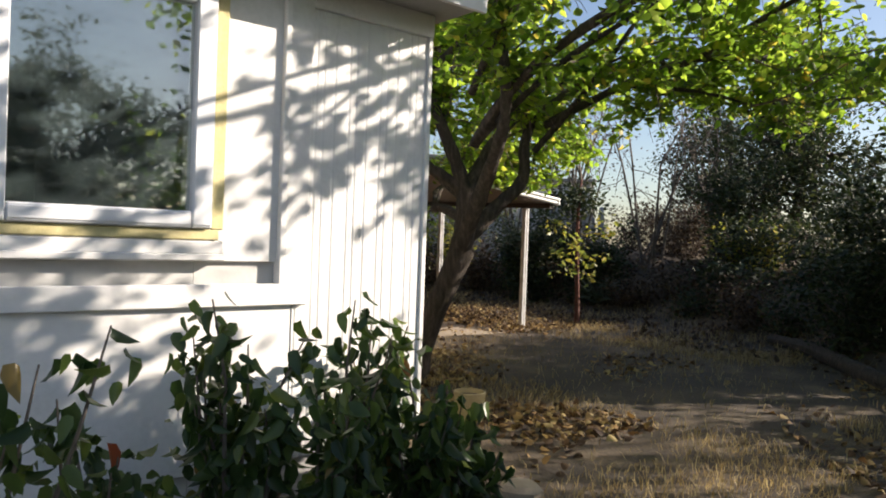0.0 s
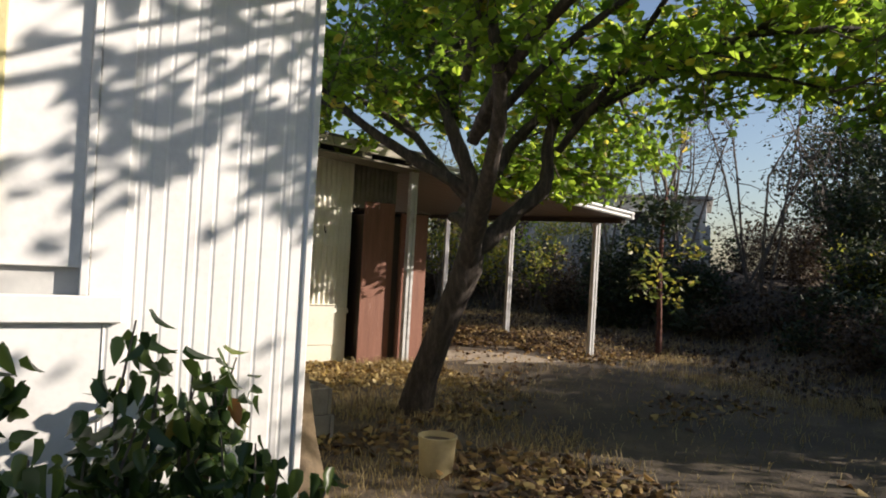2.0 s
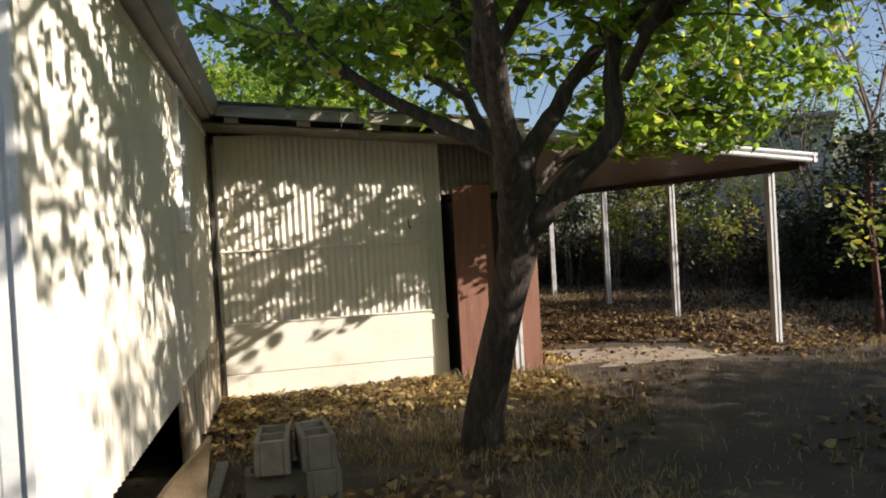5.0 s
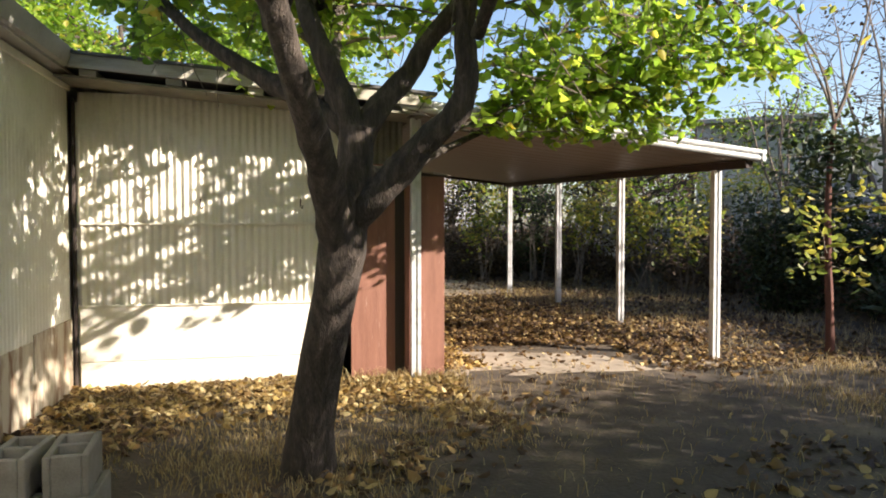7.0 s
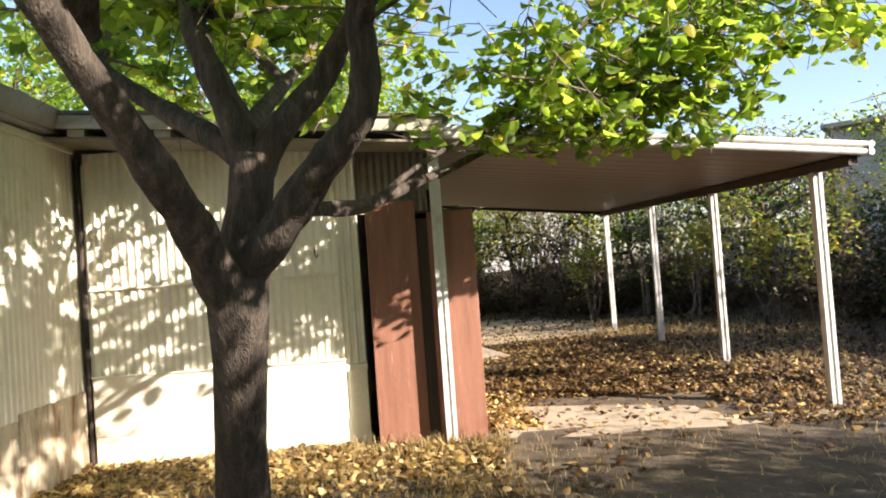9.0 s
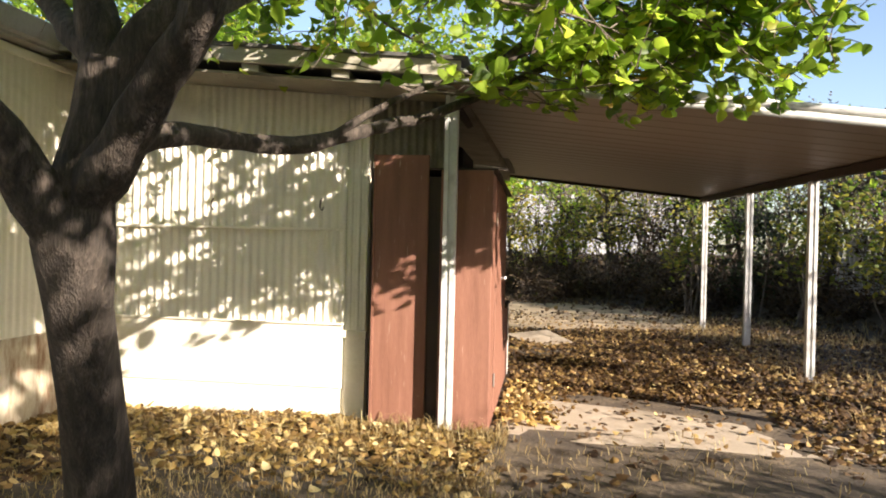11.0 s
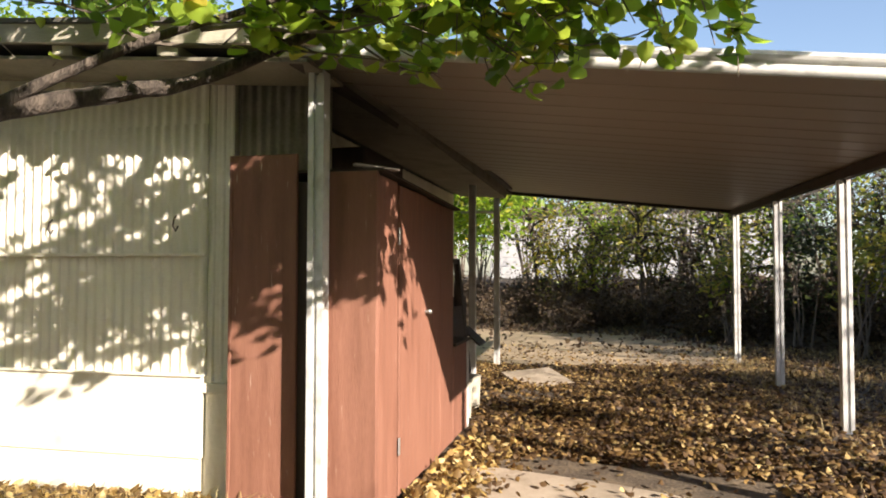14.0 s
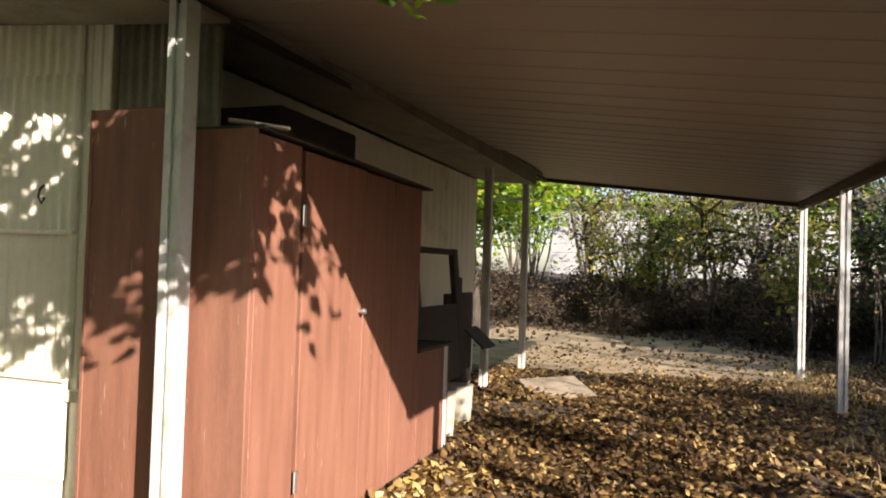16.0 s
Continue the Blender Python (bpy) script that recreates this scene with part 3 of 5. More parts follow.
part("side_sheet", Geo().extrude(swap(sheet_profile(BY + 0.13, 14.1, BX - 0.02, 0.2, 0.004, side=1)), 2, 0, 2.4), M_CREAM, shed, "", True)

for x, z in ((4.17, 1.57), (3.32, 1.56)):
    part("hook", Geo().tube([(x, BY - 0.005, z + 0.05), (x, BY - 0.03, z + 0.03), (x - 0.004, BY - 0.035, z - 0.01), (x + 0.012, BY - 0.03, z - 0.04), (x + 0.02, BY - 0.02, z - 0.01)], [0.006] * 5, 6), M_DARKWOOD_GAP, shed, "small dark wall hook", True)

# ---- carport ----
def pan_z(x, y):
    return 2.01 + 0.108 * (8.4 - x) + 0.028 * (y - 7.5)


CX0, CX1, CY0, CY1 = 4.95, 8.45, 7.52, 15.4
carport = thing("carport", (8.34, 8.07, 0), "open aluminium carport roof on slim white posts", "carport")
ny, prof = 26, []
for k in range(ny):
    y0, y1 = CY0 + (CY1 - CY0) * k / ny, CY0 + (CY1 - CY0) * (k + 1) / ny
    prof += [(y0, 0), (y0 + 0.01, -0.004), (y0 + 0.02, 0.001), (y1 - 0.03, 0.001), (y1 - 0.015, 0.0)]
prof.append((CY1, 0))
n = len(prof)
vs = [(x, y, pan_z(x, y) + d + up) for up in (0, 0.03) for x in (CX0, CX1) for y, d in prof]
fs = []
for i in range(n - 1):
    fs += [(i, i + 1, n + i + 1, n + i), (2 * n + i, 3 * n + i, 3 * n + i + 1, 2 * n + i + 1), (i, 2 * n + i, 2 * n + i + 1, i + 1), (n + i, n + i + 1, 3 * n + i + 1, 3 * n + i)]
fs += [(0, n, 3 * n, 2 * n), (n - 1, 3 * n - 1, 4 * n - 1, 2 * n - 1)]
g = Geo().add(vs, fs)
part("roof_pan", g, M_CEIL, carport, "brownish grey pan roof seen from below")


def along_x(prof, x0, x1, y):
    """A moulding along the sloping front edge; prof: (outwards, up)."""
    vs, n = [], len(prof)
    for x in (x0, x1):
        vs += [(x, y - a, pan_z(x, y) + b) for a, b in prof]
    return vs, [(i, (i + 1) % n, n + (i + 1) % n, n + i) for i in range(n)] + [tuple(range(n))[::-1], tuple(range(n, 2 * n))]


ROLL = [(0.0, -0.004), (0.025, -0.012), (0.04, 0.0), (0.044, 0.018), (0.038, 0.034), (0.024, 0.042), (0.026, 0.05), (0.044, 0.058), (0.05, 0.074), (0.044, 0.09), (0.026, 0.098), (0.0, 0.092)]
part("front_gutter", Geo().add(*along_x(ROLL, 5.0, 8.46, CY0)), M_ALU, carport, "white rolled aluminium gutter, dappled with shade", True)
vs, n = [], len(ROLL)
for y in (CY0 - 0.05, CY1):
    vs += [(CX1 + 0.0 + a, y, pan_z(CX1, y) + b) for a, b in ROLL]
part("side_gutter", Geo().add(vs, [(i, (i + 1) % n, n + (i + 1) % n, n + i) for i in range(n)] + [tuple(range(n))[::-1], tuple(range(n, 2 * n))]), M_ALU, carport, "", True)
for x, nm, hb in ((8.36, "beam", 0.085), (5.12, "beam", 0.045)):
    vs = []
    for y in (CY0 + 0.02, CY1 - 0.05):
        vs += [(x + a, y, pan_z(x, y) + b) for a, b in ((-0.035, -hb), (0.035, -hb), (0.035, -0.012), (-0.035, -0.012))]
    part(nm, Geo().add(vs, [(0, 1, 5, 4), (1, 2, 6, 5), (2, 3, 7, 6), (3, 0, 4, 7), (3, 2, 1, 0), (4, 5, 6, 7)]), M_DARKWOOD_GAP, carport, "dark edge beam")
part("rear_trim", Geo().add(*along_x([(-0.02, -0.05), (0.02, -0.05), (0.02, -0.003), (-0.02, -0.003)], CX0, CX1, CY1 - 0.03)), M_DARKWOOD_GAP, carport)
part("cross_bar", Geo().box(BX + 0.0, 5.05, 14.47, 14.51, 2.18, 2.21), M_ALU, carport)


def post(x, y, top, mat=M_ALU, w=0.078):
    """A roll-formed channel post with a slot up its face, on a small foot plate."""
    h, t = w / 2, 0.006
    z0 = gz(x, y) - 0.05
    prof = [(-h, -h), (-0.012, -h), (-0.012, -h + 0.014), (-h + t, -h + 0.014), (-h + t, h - t), (h - t, h - t), (h - t, -h + 0.014), (0.012, -h + 0.014), (0.012, -h), (h, -h), (h, h), (-h, h)]
    g = Geo().extrude([(x + a, y + b) for a, b in prof], 2, z0, top)
    p = part("post", g, mat, carport, "white aluminium channel post")
    part("web", Geo().box(x - 0.011, x + 0.011, y - h + 0.012, y - h + 0.016, z0, top - 0.02, 0.001), mat, p)
    part("foot", Geo().box(x - 0.05, x + 0.05, y - 0.05, y + 0.05, z0 + 0.04, z0 + 0.058), M_STEEL, p)


for y in (8.085, 10.25, 12.48, 15.09):
    post(8.36, y, pan_z(8.36, y) - 0.085)
post(5.165, 7.735, 2.33, w=0.085)
post(5.0, 12.9, pan_z(5.0, 12.9) - 0.01)
post(5.05, 14.5, pan_z(5.05, 14.5) - 0.01)

# ---- brown storage cabinet ----
CXR = 5.45
cab = thing("storage_cabinet", (5.0, 7.84, 0), "tall brown-painted plywood storage cabinet with scuffs", "cabinet")
# solid dark fill: gaps between panels get their shade from its colour
part("body", Geo().box(4.63, CXR - 0.03, 7.87, 9.72, 0.02, 1.78), M_DARKWOOD_GAP, cab, "solid dark core that colours the panel gaps as shade")
front = part("front_panel", Geo().box(4.605, 4.996, 7.84, 7.865, 0.0, 1.93), M_BROWN, cab)
part("edge_strip", Geo().box(4.6, 4.62, 7.832, 7.839, 0.0, 1.93), M_BROWN, front)
part("front_panel", Geo().box(5.085, CXR, 7.835, 7.865, 0.0, 1.825), M_BROWN, cab)
part("side_panel", Geo().box(CXR - 0.028, CXR, 7.87, 8.214, 0.0, 1.81), M_BROWN, cab)
door = part("door", Geo().box(CXR - 0.024, CXR + 0.006, 8.238, 8.876, 0.02, 1.795), M_BROWN, cab, "brown plywood door, slightly ajar")
part("knob", Geo().tube([(CXR + 0.004, 8.83, 1.04), (CXR + 0.03, 8.83, 1.04), (CXR + 0.035, 8.83, 1.04), (CXR + 0.05, 8.83, 1.04)], [0.012, 0.01, 0.018, 0.012], 10), M_STEEL, door, "small steel knob", True)
part("hinge", Geo().box(CXR + 0.002, CXR + 0.012, 8.22, 8.25, 1.45, 1.55), M_STEEL, door)
part("hinge", Geo().box(CXR + 0.002, CXR + 0.012, 8.22, 8.25, 0.25, 0.35), M_STEEL, door)
part("side_panel", Geo().box(CXR - 0.03, CXR - 0.004, 8.9, 9.298, 0.0, 1.79), M_BROWN, cab)
part("side_panel", Geo().box(CXR - 0.034, CXR - 0.008, 9.318, 9.75, 0.0, 1.785), M_BROWN, cab)
part("top", Geo().extrude([(7.85, 1.827), (8.6, 1.813), (9.85, 1.79), (9.85, 1.802), (8.6, 1.826), (7.85, 1.84)], 0, 4.64, CXR + 0.03), M_DARKWOOD_GAP, cab, "dark warped sheet on top")
part("splinter", Geo().box(-0.13, 0.12, -0.03, 0.03, 0, 0.014, m=pose(CXR - 0.02, 7.9, 1.842, 3, 4, 35)), M_GREYWOOD, cab, "splintered pale board end")
low = thing("low_cabinet", (5.2, 10.05, 0), "low brown plywood cabinet beside the tall one", "cabinet")
part("body", Geo().box(4.56, 5.44, 9.77, 10.4, 0.0, 0.72), M_BROWN, low)
part("top", Geo().box(4.55, 5.46, 9.765, 10.42, 0.722, 0.745), M_DARKWOOD_GAP, low)
part("stile", Geo().box(5.442, 5.452, 10.28, 10.34, 0.0, 0.72), M_GREYPAINT, low)
box1 = thing("stored_box", (4.85, 9.0, 1.828), "dark box stored on top of the cabinet", "box")
part("carton", Geo().box(4.62, 5.15, 8.5, 9.35, 1.828, 2.08, 0.01), M_DARKWOOD_GAP, box1)
box2 = thing("stored_box", (4.85, 9.6, 1.815), "pale grey metal box on top of the cabinet", "box")
part("carton", Geo().box(4.62, 4.95, 9.42, 9.7, 1.815, 2.14, 0.01), M_GREYPAINT, box2)
fr = thing("window_frame", (5.25, 10.87, 0.0), "dark wooden frame leaning in front of the wall", "frame")
g = Geo()
m = pose(5.2, 10.87, 0.76, 0, -6, 0)
for b in ((-0.025, 0.025, -0.54, -0.43, -0.74, 0.69), (-0.025, 0.025, 0.42, 0.54, -0.74, 0.69), (-0.024, 0.024, -0.428, 0.418, 0.64, 0.685), (-0.02, 0.02, -0.428, 0.418, -0.4, 0.22)):
    g.box(*b, 0.006, m)
part("frame", g, M_DARKWOOD_GAP, fr)
pk = thing("dark_panel", (5.1, 11.5, 0), "dark sheet of board standing against posts", "board")
part("sheet", Geo().box(5.0, 5.04, 11.5, 12.3, 0.3, 1.05, 0.01), M_DARKWOOD_GAP, pk)
part("stake", Geo().box(5.045, 5.11, 11.62, 11.72, -0.02, 1.2, 0.01), M_DARKWOOD_GAP, pk)
part("flap", Geo().box(-0.14, 0.14, -0.2, 0.2, 0, 0.02, 0.004, pose(5.13, 12.25, 0.6, 0, 42, 0)), M_DARKWOOD_GAP, pk)
part("leg", Geo().box(5.0, 5.05, 12.2, 12.26, -0.02, 0.3), M_GREYWOOD, pk)
for (x, y, r, hgt) in ((5.3, 10.62, 0.13, 0.34), (5.3, 11.1, 0.12, 0.3)):
    bk = thing("bucket", (x, y, 0), "dirty white plastic bucket under the carport", "bucket", "buckets by the cabinet")
    z = gz(x, y)
    part("pail", Geo().tube([(x, y, z - 0.01), (x, y, z + hgt), (x, y, z + hgt + 0.015)], [r * 0.88, r, r * 1.05], 18), M_OLDSHADECREAM, bk, "", True)
cb = single("cardboard_sheet", Geo().box(-0.32, 0.32, -0.42, 0.42, 0, 0.012, 0.002, pose(5.75, 13.1, gz(5.75, 13.1) + 0.05, 5, -4, 25)), M_CONC, "flat grey board lying among leaves", "board")

# ---- concrete apron ----
g = Geo()
xs2 = [(5.55, 7.86), (6.1, 7.72), (6.75, 7.75), (7.35, 7.68), (8.3, 7.8), (8.2, 8.3), (7.4, 8.5), (6.6, 8.85), (5.9, 9.05), (5.55, 8.9)]
g.extrude(xs2, 2, -0.08, sum(gz(a, b) for a, b in xs2) / len(xs2) + 0.008)
single("concrete_apron", g, M_CONC, "worn concrete slab at the carport's mouth", "pavement", kind="structure")

# ---- the big tree ----
tree = thing("mulberry_tree", (4.13, 5.35, 0), "leafy mulberry tree with rough forked trunk", "tree")
rt = np.random.default_rng(11)
TRUNK = [(4.155, 5.46, -0.08), (4.155, 5.44, 0.06), (4.17, 5.37, 0.3), (4.22, 5.22, 0.7), (4.275, 5.06, 1.05), (4.31, 4.97, 1.27), (4.34, 4.97, 1.45), (4.37, 5.0, 1.66), (4.39, 5.02, 1.86)]
part("trunk", Geo().tube(TRUNK, [0.19, 0.145, 0.122, 0.11, 0.108, 0.118, 0.1, 0.088, 0.085], 18, 0.18), M_BARK, tree, "dark furrowed trunk", True)
BOUGHS = [
    ([(4.3, 4.96, 1.26), (4.25, 4.83, 1.46), (4.18, 4.63, 1.7), (4.09, 4.4, 1.95), (3.93, 4.05, 2.4), (3.7, 3.9, 3.0), (3.4, 3.9, 4.0)], 0.092),
    ([(4.385, 5.02, 1.8), (4.31, 5.05, 2.05), (4.2, 5.09, 2.3), (4.12, 5.2, 2.62), (4.1, 5.4, 3.1), (4.15, 5.6, 3.9)], 0.075),
    ([(4.39, 5.02, 1.78), (4.5, 5.06, 1.98), (4.67, 5.12, 2.17), (4.8, 5.1, 2.38), (5.2, 4.95, 2.8), (5.87, 5.02, 3.2), (6.5, 4.9, 3.4)], 0.07),
    ([(4.33, 4.97, 1.36), (4.47, 4.91, 1.52), (4.68, 4.83, 1.76), (4.84, 4.76, 1.93), (4.88, 4.74, 2.1), (4.87, 4.74, 2.35), (4.95, 4.65, 2.6), (5.4, 4.5, 2.95), (6.2, 4.2, 3.3), (7.2, 3.6, 3.6)], 0.08),
    ([(4.37, 5.05, 1.58), (4.42, 5.35, 1.68), (4.515, 5.63, 1.7), (4.71, 5.88, 1.71), (4.9, 6.12, 1.8), (5.07, 6.34, 1.89), (5.2, 6.49, 1.95), (5.55, 6.62, 2.12), (6.1, 6.7, 2.38)], 0.052),
    ([(4.8, 5.97, 1.73), (4.98, 6.15, 1.9), (5.2, 6.3, 2.05), (5.45, 6.42, 2.16), (5.8, 6.5, 2.3)], 0.022),
    ([(4.36, 5.05, 1.8), (4.3, 5.5, 2.1), (4.35, 6.1, 2.45), (4.42, 6.76, 2.85), (4.4, 7.4, 3.5)], 0.055),
    ([(4.36, 5.04, 1.86), (4.16, 5.16, 2.0), (3.9, 5.4, 2.18), (3.5, 5.7, 2.5), (3.1, 6.1, 3.0), (2.8, 6.6, 3.6)], 0.06),
    ([(4.98, 4.6, 2.5), (5.5, 4.1, 2.9), (5.6, 3.4, 3.05), (5.5, 2.6, 3.3), (5.3, 1.7, 3.5)], 0.045),
    ([(4.0, 4.5, 2.2), (3.92, 3.9, 2.65), (3.9, 3.0, 3.0), (4.0, 2.1, 3.2), (3.8, 1.2, 3.3), (3.4, 0.6, 3.3)], 0.05),
    ([(4.0, 2.1, 3.2), (4.5, 1.5, 3.3), (4.9, 1.0, 3.4)], 0.025),
    ([(3.9, 3.0, 3.0), (3.5, 2.2, 3.1), (3.2, 1.5, 3.1), (2.9, 1.0, 3.0)], 0.025),
    ([(5.87, 5.02, 3.2), (6.3, 5.6, 3.2), (6.9, 6.1, 3.15), (7.5, 6.5, 2.95)], 0.04),
    ([(6.1, 6.65, 2.4), (6.45, 6.8, 2.65), (6.85, 6.95, 2.95), (7.2, 7.1, 3.25)], 0.02),
    ([(5.6, 6.5, 2.25), (5.9, 6.8, 2.6), (6.2, 7.0, 2.9), (6.5, 7.1, 3.3)], 0.02),
    ([(4.2, 5.15, 2.5), (4.3, 5.9, 3.3), (4.4, 6.8, 4.0), (4.5, 7.6, 4.6)], 0.04),
    ([(4.15, 5.3, 3.0), (4.6, 6.0, 3.6), (5.0, 6.8, 4.1), (5.3, 7.6, 4.5)], 0.04),
    ([(4.2, 5.5, 3.9), (4.0, 6.1, 4.2), (3.9, 6.9, 4.6), (3.7, 7.8, 4.9)], 0.03),
    ([(4.15, 5.3, 3.0), (4.6, 4.6, 3.7), (5.2, 3.8, 4.2), (5.8, 3.0, 4.5)], 0.045),
    ([(5.6, 3.4, 3.05), (6.2, 3.0, 3.1), (6.8, 2.7, 3.0), (7.4, 2.5, 2.8)], 0.03),
    ([(7.2, 3.6, 3.6), (7.9, 3.0, 3.4), (8.5, 2.6, 3.1)], 0.03),
    ([(5.5, 4.1, 2.9), (6.0, 3.6, 2.85), (6.5, 3.3, 2.75)], 0.025),
    ([(6.2, 4.2, 3.3), (6.9, 4.2, 3.1), (7.5, 4.0, 2.95), (8.0, 3.7, 2.8)], 0.035),
    ([(4.15, 5.3, 3.0), (4.7, 5.8, 3.6), (5.4, 6.2, 4.1), (6.2, 6.4, 4.4)], 0.045),
    ([(4.0, 4.5, 2.2), (4.3, 3.9, 2.8), (4.6, 3.3, 3.2), (4.9, 2.7, 3.5)], 0.035),
    ([(4.9, 4.64, 2.25), (5.0, 4.1, 2.8), (5.0, 3.5, 3.4), (5.1, 3.0, 4.0)], 0.035),
    ([(3.82, 4.35, 2.6), (3.6, 3.8, 3.0), (3.4, 3.2, 3.4), (3.3, 2.6, 3.7)], 0.035),
    ([(4.42, 6.76, 2.85), (4.45, 7.3, 3.2), (4.3, 7.9, 3.5), (4.2, 8.5, 3.8)], 0.03),
    ([(4.35, 6.1, 2.45), (3.95, 6.9, 2.95), (3.5, 7.6, 3.3), (3.2, 8.3, 3.5)], 0.035),
    ([(3.5, 5.7, 2.5), (3.3, 6.3, 2.75), (3.0, 7.0, 3.0), (2.8, 7.6, 3.3)], 0.03),
]
pts_leaf = []


def high(p):
    """Clear of the walking height and of the bare lower limbs."""
    return p[2] > (2.02 if p[0] > 4.9 and p[1] > 5.6 else 2.45 + 0.12 * max(0, 5.2 - p[1]))


twigs = Geo()
for line, r0 in BOUGHS:
    n = len(line)
    open_crown = line[-1][1] > 4.85 and line[-1][0] > 4.3 and line[-1][2] < 4.3
    airy = line[-1][1] < 2.2 and line[-1][0] < 5.1 or line[-1][0] < 3.65 and line[-1][1] > 5
    part("limb", Geo().tube(eased(line), [r0 * (1 - 0.68 * i / (4 * n - 4)) * (1 + 0.07 * math.sin(i * 2.1 + r0 * 90)) for i in range(4 * n - 3)], 12, 0.22), M_BARK, tree, "", True)
    for i in range(max(1, n // 3), n):
        a, b = Vector(line[i - 1]), Vector(line[i])
        for k in range((2 if i < n - 1 else 4) if open_crown else (2, 4)[i == n - 1] if airy else (3, 6)[i == n - 1] if line[-1][1] < 4.2 else (5 if i < n - 1 else 9)):
            p = a.lerp(b, rt.uniform(0.1, 1))
            if p.z < 2.3:
                continue
            d = (b - a).normalized() * 0.7 + Vector(rt.normal(0, 0.8, 3)) + Vector((0, 0, 0.15))
            ln = rt.uniform(0.6, 1.2)
            w = bend(p, d, ln, 6, 0.06, rt)
            if not all(high(v) for v in w[2:]):
                continue
            twigs.tube(w, [0.013 * (1 - 0.8 * j / 6) for j in range(7)], 5)
            for j in range(1, 7):
                for q in range(2):
                    e = Vector(w[j]).lerp(Vector(w[j - 1]), rt.uniform(0, 1))
                    w2p = bend(e, Vector(rt.normal(0, 1, 3)) + Vector((0, 0, -0.15)), rt.uniform(0.2, 0.5), 3, 0.2, rt)
                    twigs.tube(w2p, [0.004, 0.0035, 0.003, 0.002], 3)
                    for s in range(5 if open_crown else 8):
                        u = rt.uniform(0.1, 3)
                        f = Vector(w2p[int(u)]).lerp(Vector(w2p[min(3, int(u) + 1)]), u % 1)
                        f = f + Vector(rt.normal(0, 0.035, 3))
                        if high(f):
                            pts_leaf.append(f)
part("twig_work", twigs, M_TWIG, tree)
# sprays that hang below the limbs, before the carport's gutter
SPRAYS = [((5.2, 6.42, 1.98), (0.6, 0.15, -0.1), 0.9), ((5.3, 6.4, 2.1), (0.9, -0.1, 0.05), 1.0), ((5.2, 6.42, 1.98), (-0.3, -0.2, 0.25), 0.6), ((5.9, 6.6, 2.35), (0.9, 0.0, -0.1), 0.9), ((6.1, 6.3, 2.6), (0.9, 0.1, -0.25), 1.0),
          ((6.6, 6.1, 2.75), (0.8, 0.2, -0.45), 0.9), ((6.9, 6.3, 2.75), (0.9, 0.0, -0.3), 0.9), ((5.6, 6.1, 2.4), (0.6, 0.3, -0.15), 0.8), ((5.3, 3.6, 2.8), (0.0, -0.2, -0.6), 0.6), ((5.0, 6.0, 2.35), (0.5, 0.1, -0.3), 0.6),
          ((6.3, 6.2, 2.75), (0.7, 0.2, -0.3), 0.9), ((6.7, 6.4, 2.8), (0.6, 0.1, -0.5), 0.8), ((5.7, 6.0, 2.7), (0.6, 0.2, -0.4), 0.8), ((6.9, 6.1, 2.95), (0.9, 0.1, -0.3), 0.9), ((7.2, 6.5, 2.9), (0.8, 0.0, -0.35), 0.8), ((5.4, 6.2, 2.5), (0.7, 0.1, -0.3), 0.7), ((6.0, 6.5, 2.6), (0.5, -0.1, -0.35), 0.7),
          ((5.5, 6.6, 2.3), (0.6, 0.4, -0.1), 0.7), ((5.6, 6.7, 2.4), (0.5, 0.5, -0.2), 0.6), ((5.9, 6.7, 2.35), (0.5, 0.3, -0.2), 0.7), ((5.8, 6.8, 2.5), (0.6, 0.2, -0.2), 0.7), ((6.1, 6.8, 2.5), (0.4, 0.3, -0.3), 0.6), ((5.4, 6.5, 2.2), (0.8, 0.3, 0.0), 0.7)]
for k in range(12):
    u = rt.uniform(0, 1)
    SPRAYS.append(((5.95 + 1.2 * u + rt.uniform(-0.15, 0.15), 6.95 - 0.65 * u + rt.uniform(-0.2, 0.2), 2.42 + 0.45 * u + rt.uniform(-0.12, 0.12)), (rt.uniform(-0.2, 0.8), rt.uniform(-0.3, 0.3), rt.uniform(-0.35, 0.1)), rt.uniform(0.5, 0.8)))
for k in range(2):
    SPRAYS.append(((rt.uniform(5.3, 6.2), rt.uniform(6.4, 7.0), rt.uniform(2.2, 2.65)), (rt.uniform(0.1, 0.7), rt.uniform(-0.2, 0.4), rt.uniform(-0.3, 0.1)), rt.uniform(0.4, 0.7)))
for p, d, ln in SPRAYS:
    hang = Geo()
    w = [Vector((v.x, v.y, max(v.z, 2.06))) for v in bend(p, d, ln, 6, 0.1, rt, 0.25)]
    hang.tube(w, [0.009 * (1 - 0.8 * j / 6) for j in range(7)], 5)
    for j in range(0, 7):
        for q in range(2):
            w2p = bend(w[j], Vector(rt.normal(0, 0.7, 3)) + Vector((0.3, 0, -0.2)), rt.uniform(0.15, 0.4), 3, 0.25, rt)
            if not high(w2p[-1]):
                continue
            hang.tube(w2p, [0.004, 0.003, 0.003, 0.002], 3)
            for s in range(5):
                u = rt.uniform(0.3, 3)
                f = Vector(w2p[int(u)]).lerp(Vector(w2p[min(3, int(u) + 1)]), u % 1) + Vector(rt.normal(0, 0.02, 3))
                if high(f):
                    pts_leaf.append(f)
    part("spray", hang, M_TWIG, tree)
tagged(leaves("crown", [tuple(p) for p in pts_leaf], 0.09, L_TREE, tree, droop=0.55, wide=0.62, seed=3, curl=0.18), "bright green backlit leaves, some yellowing")


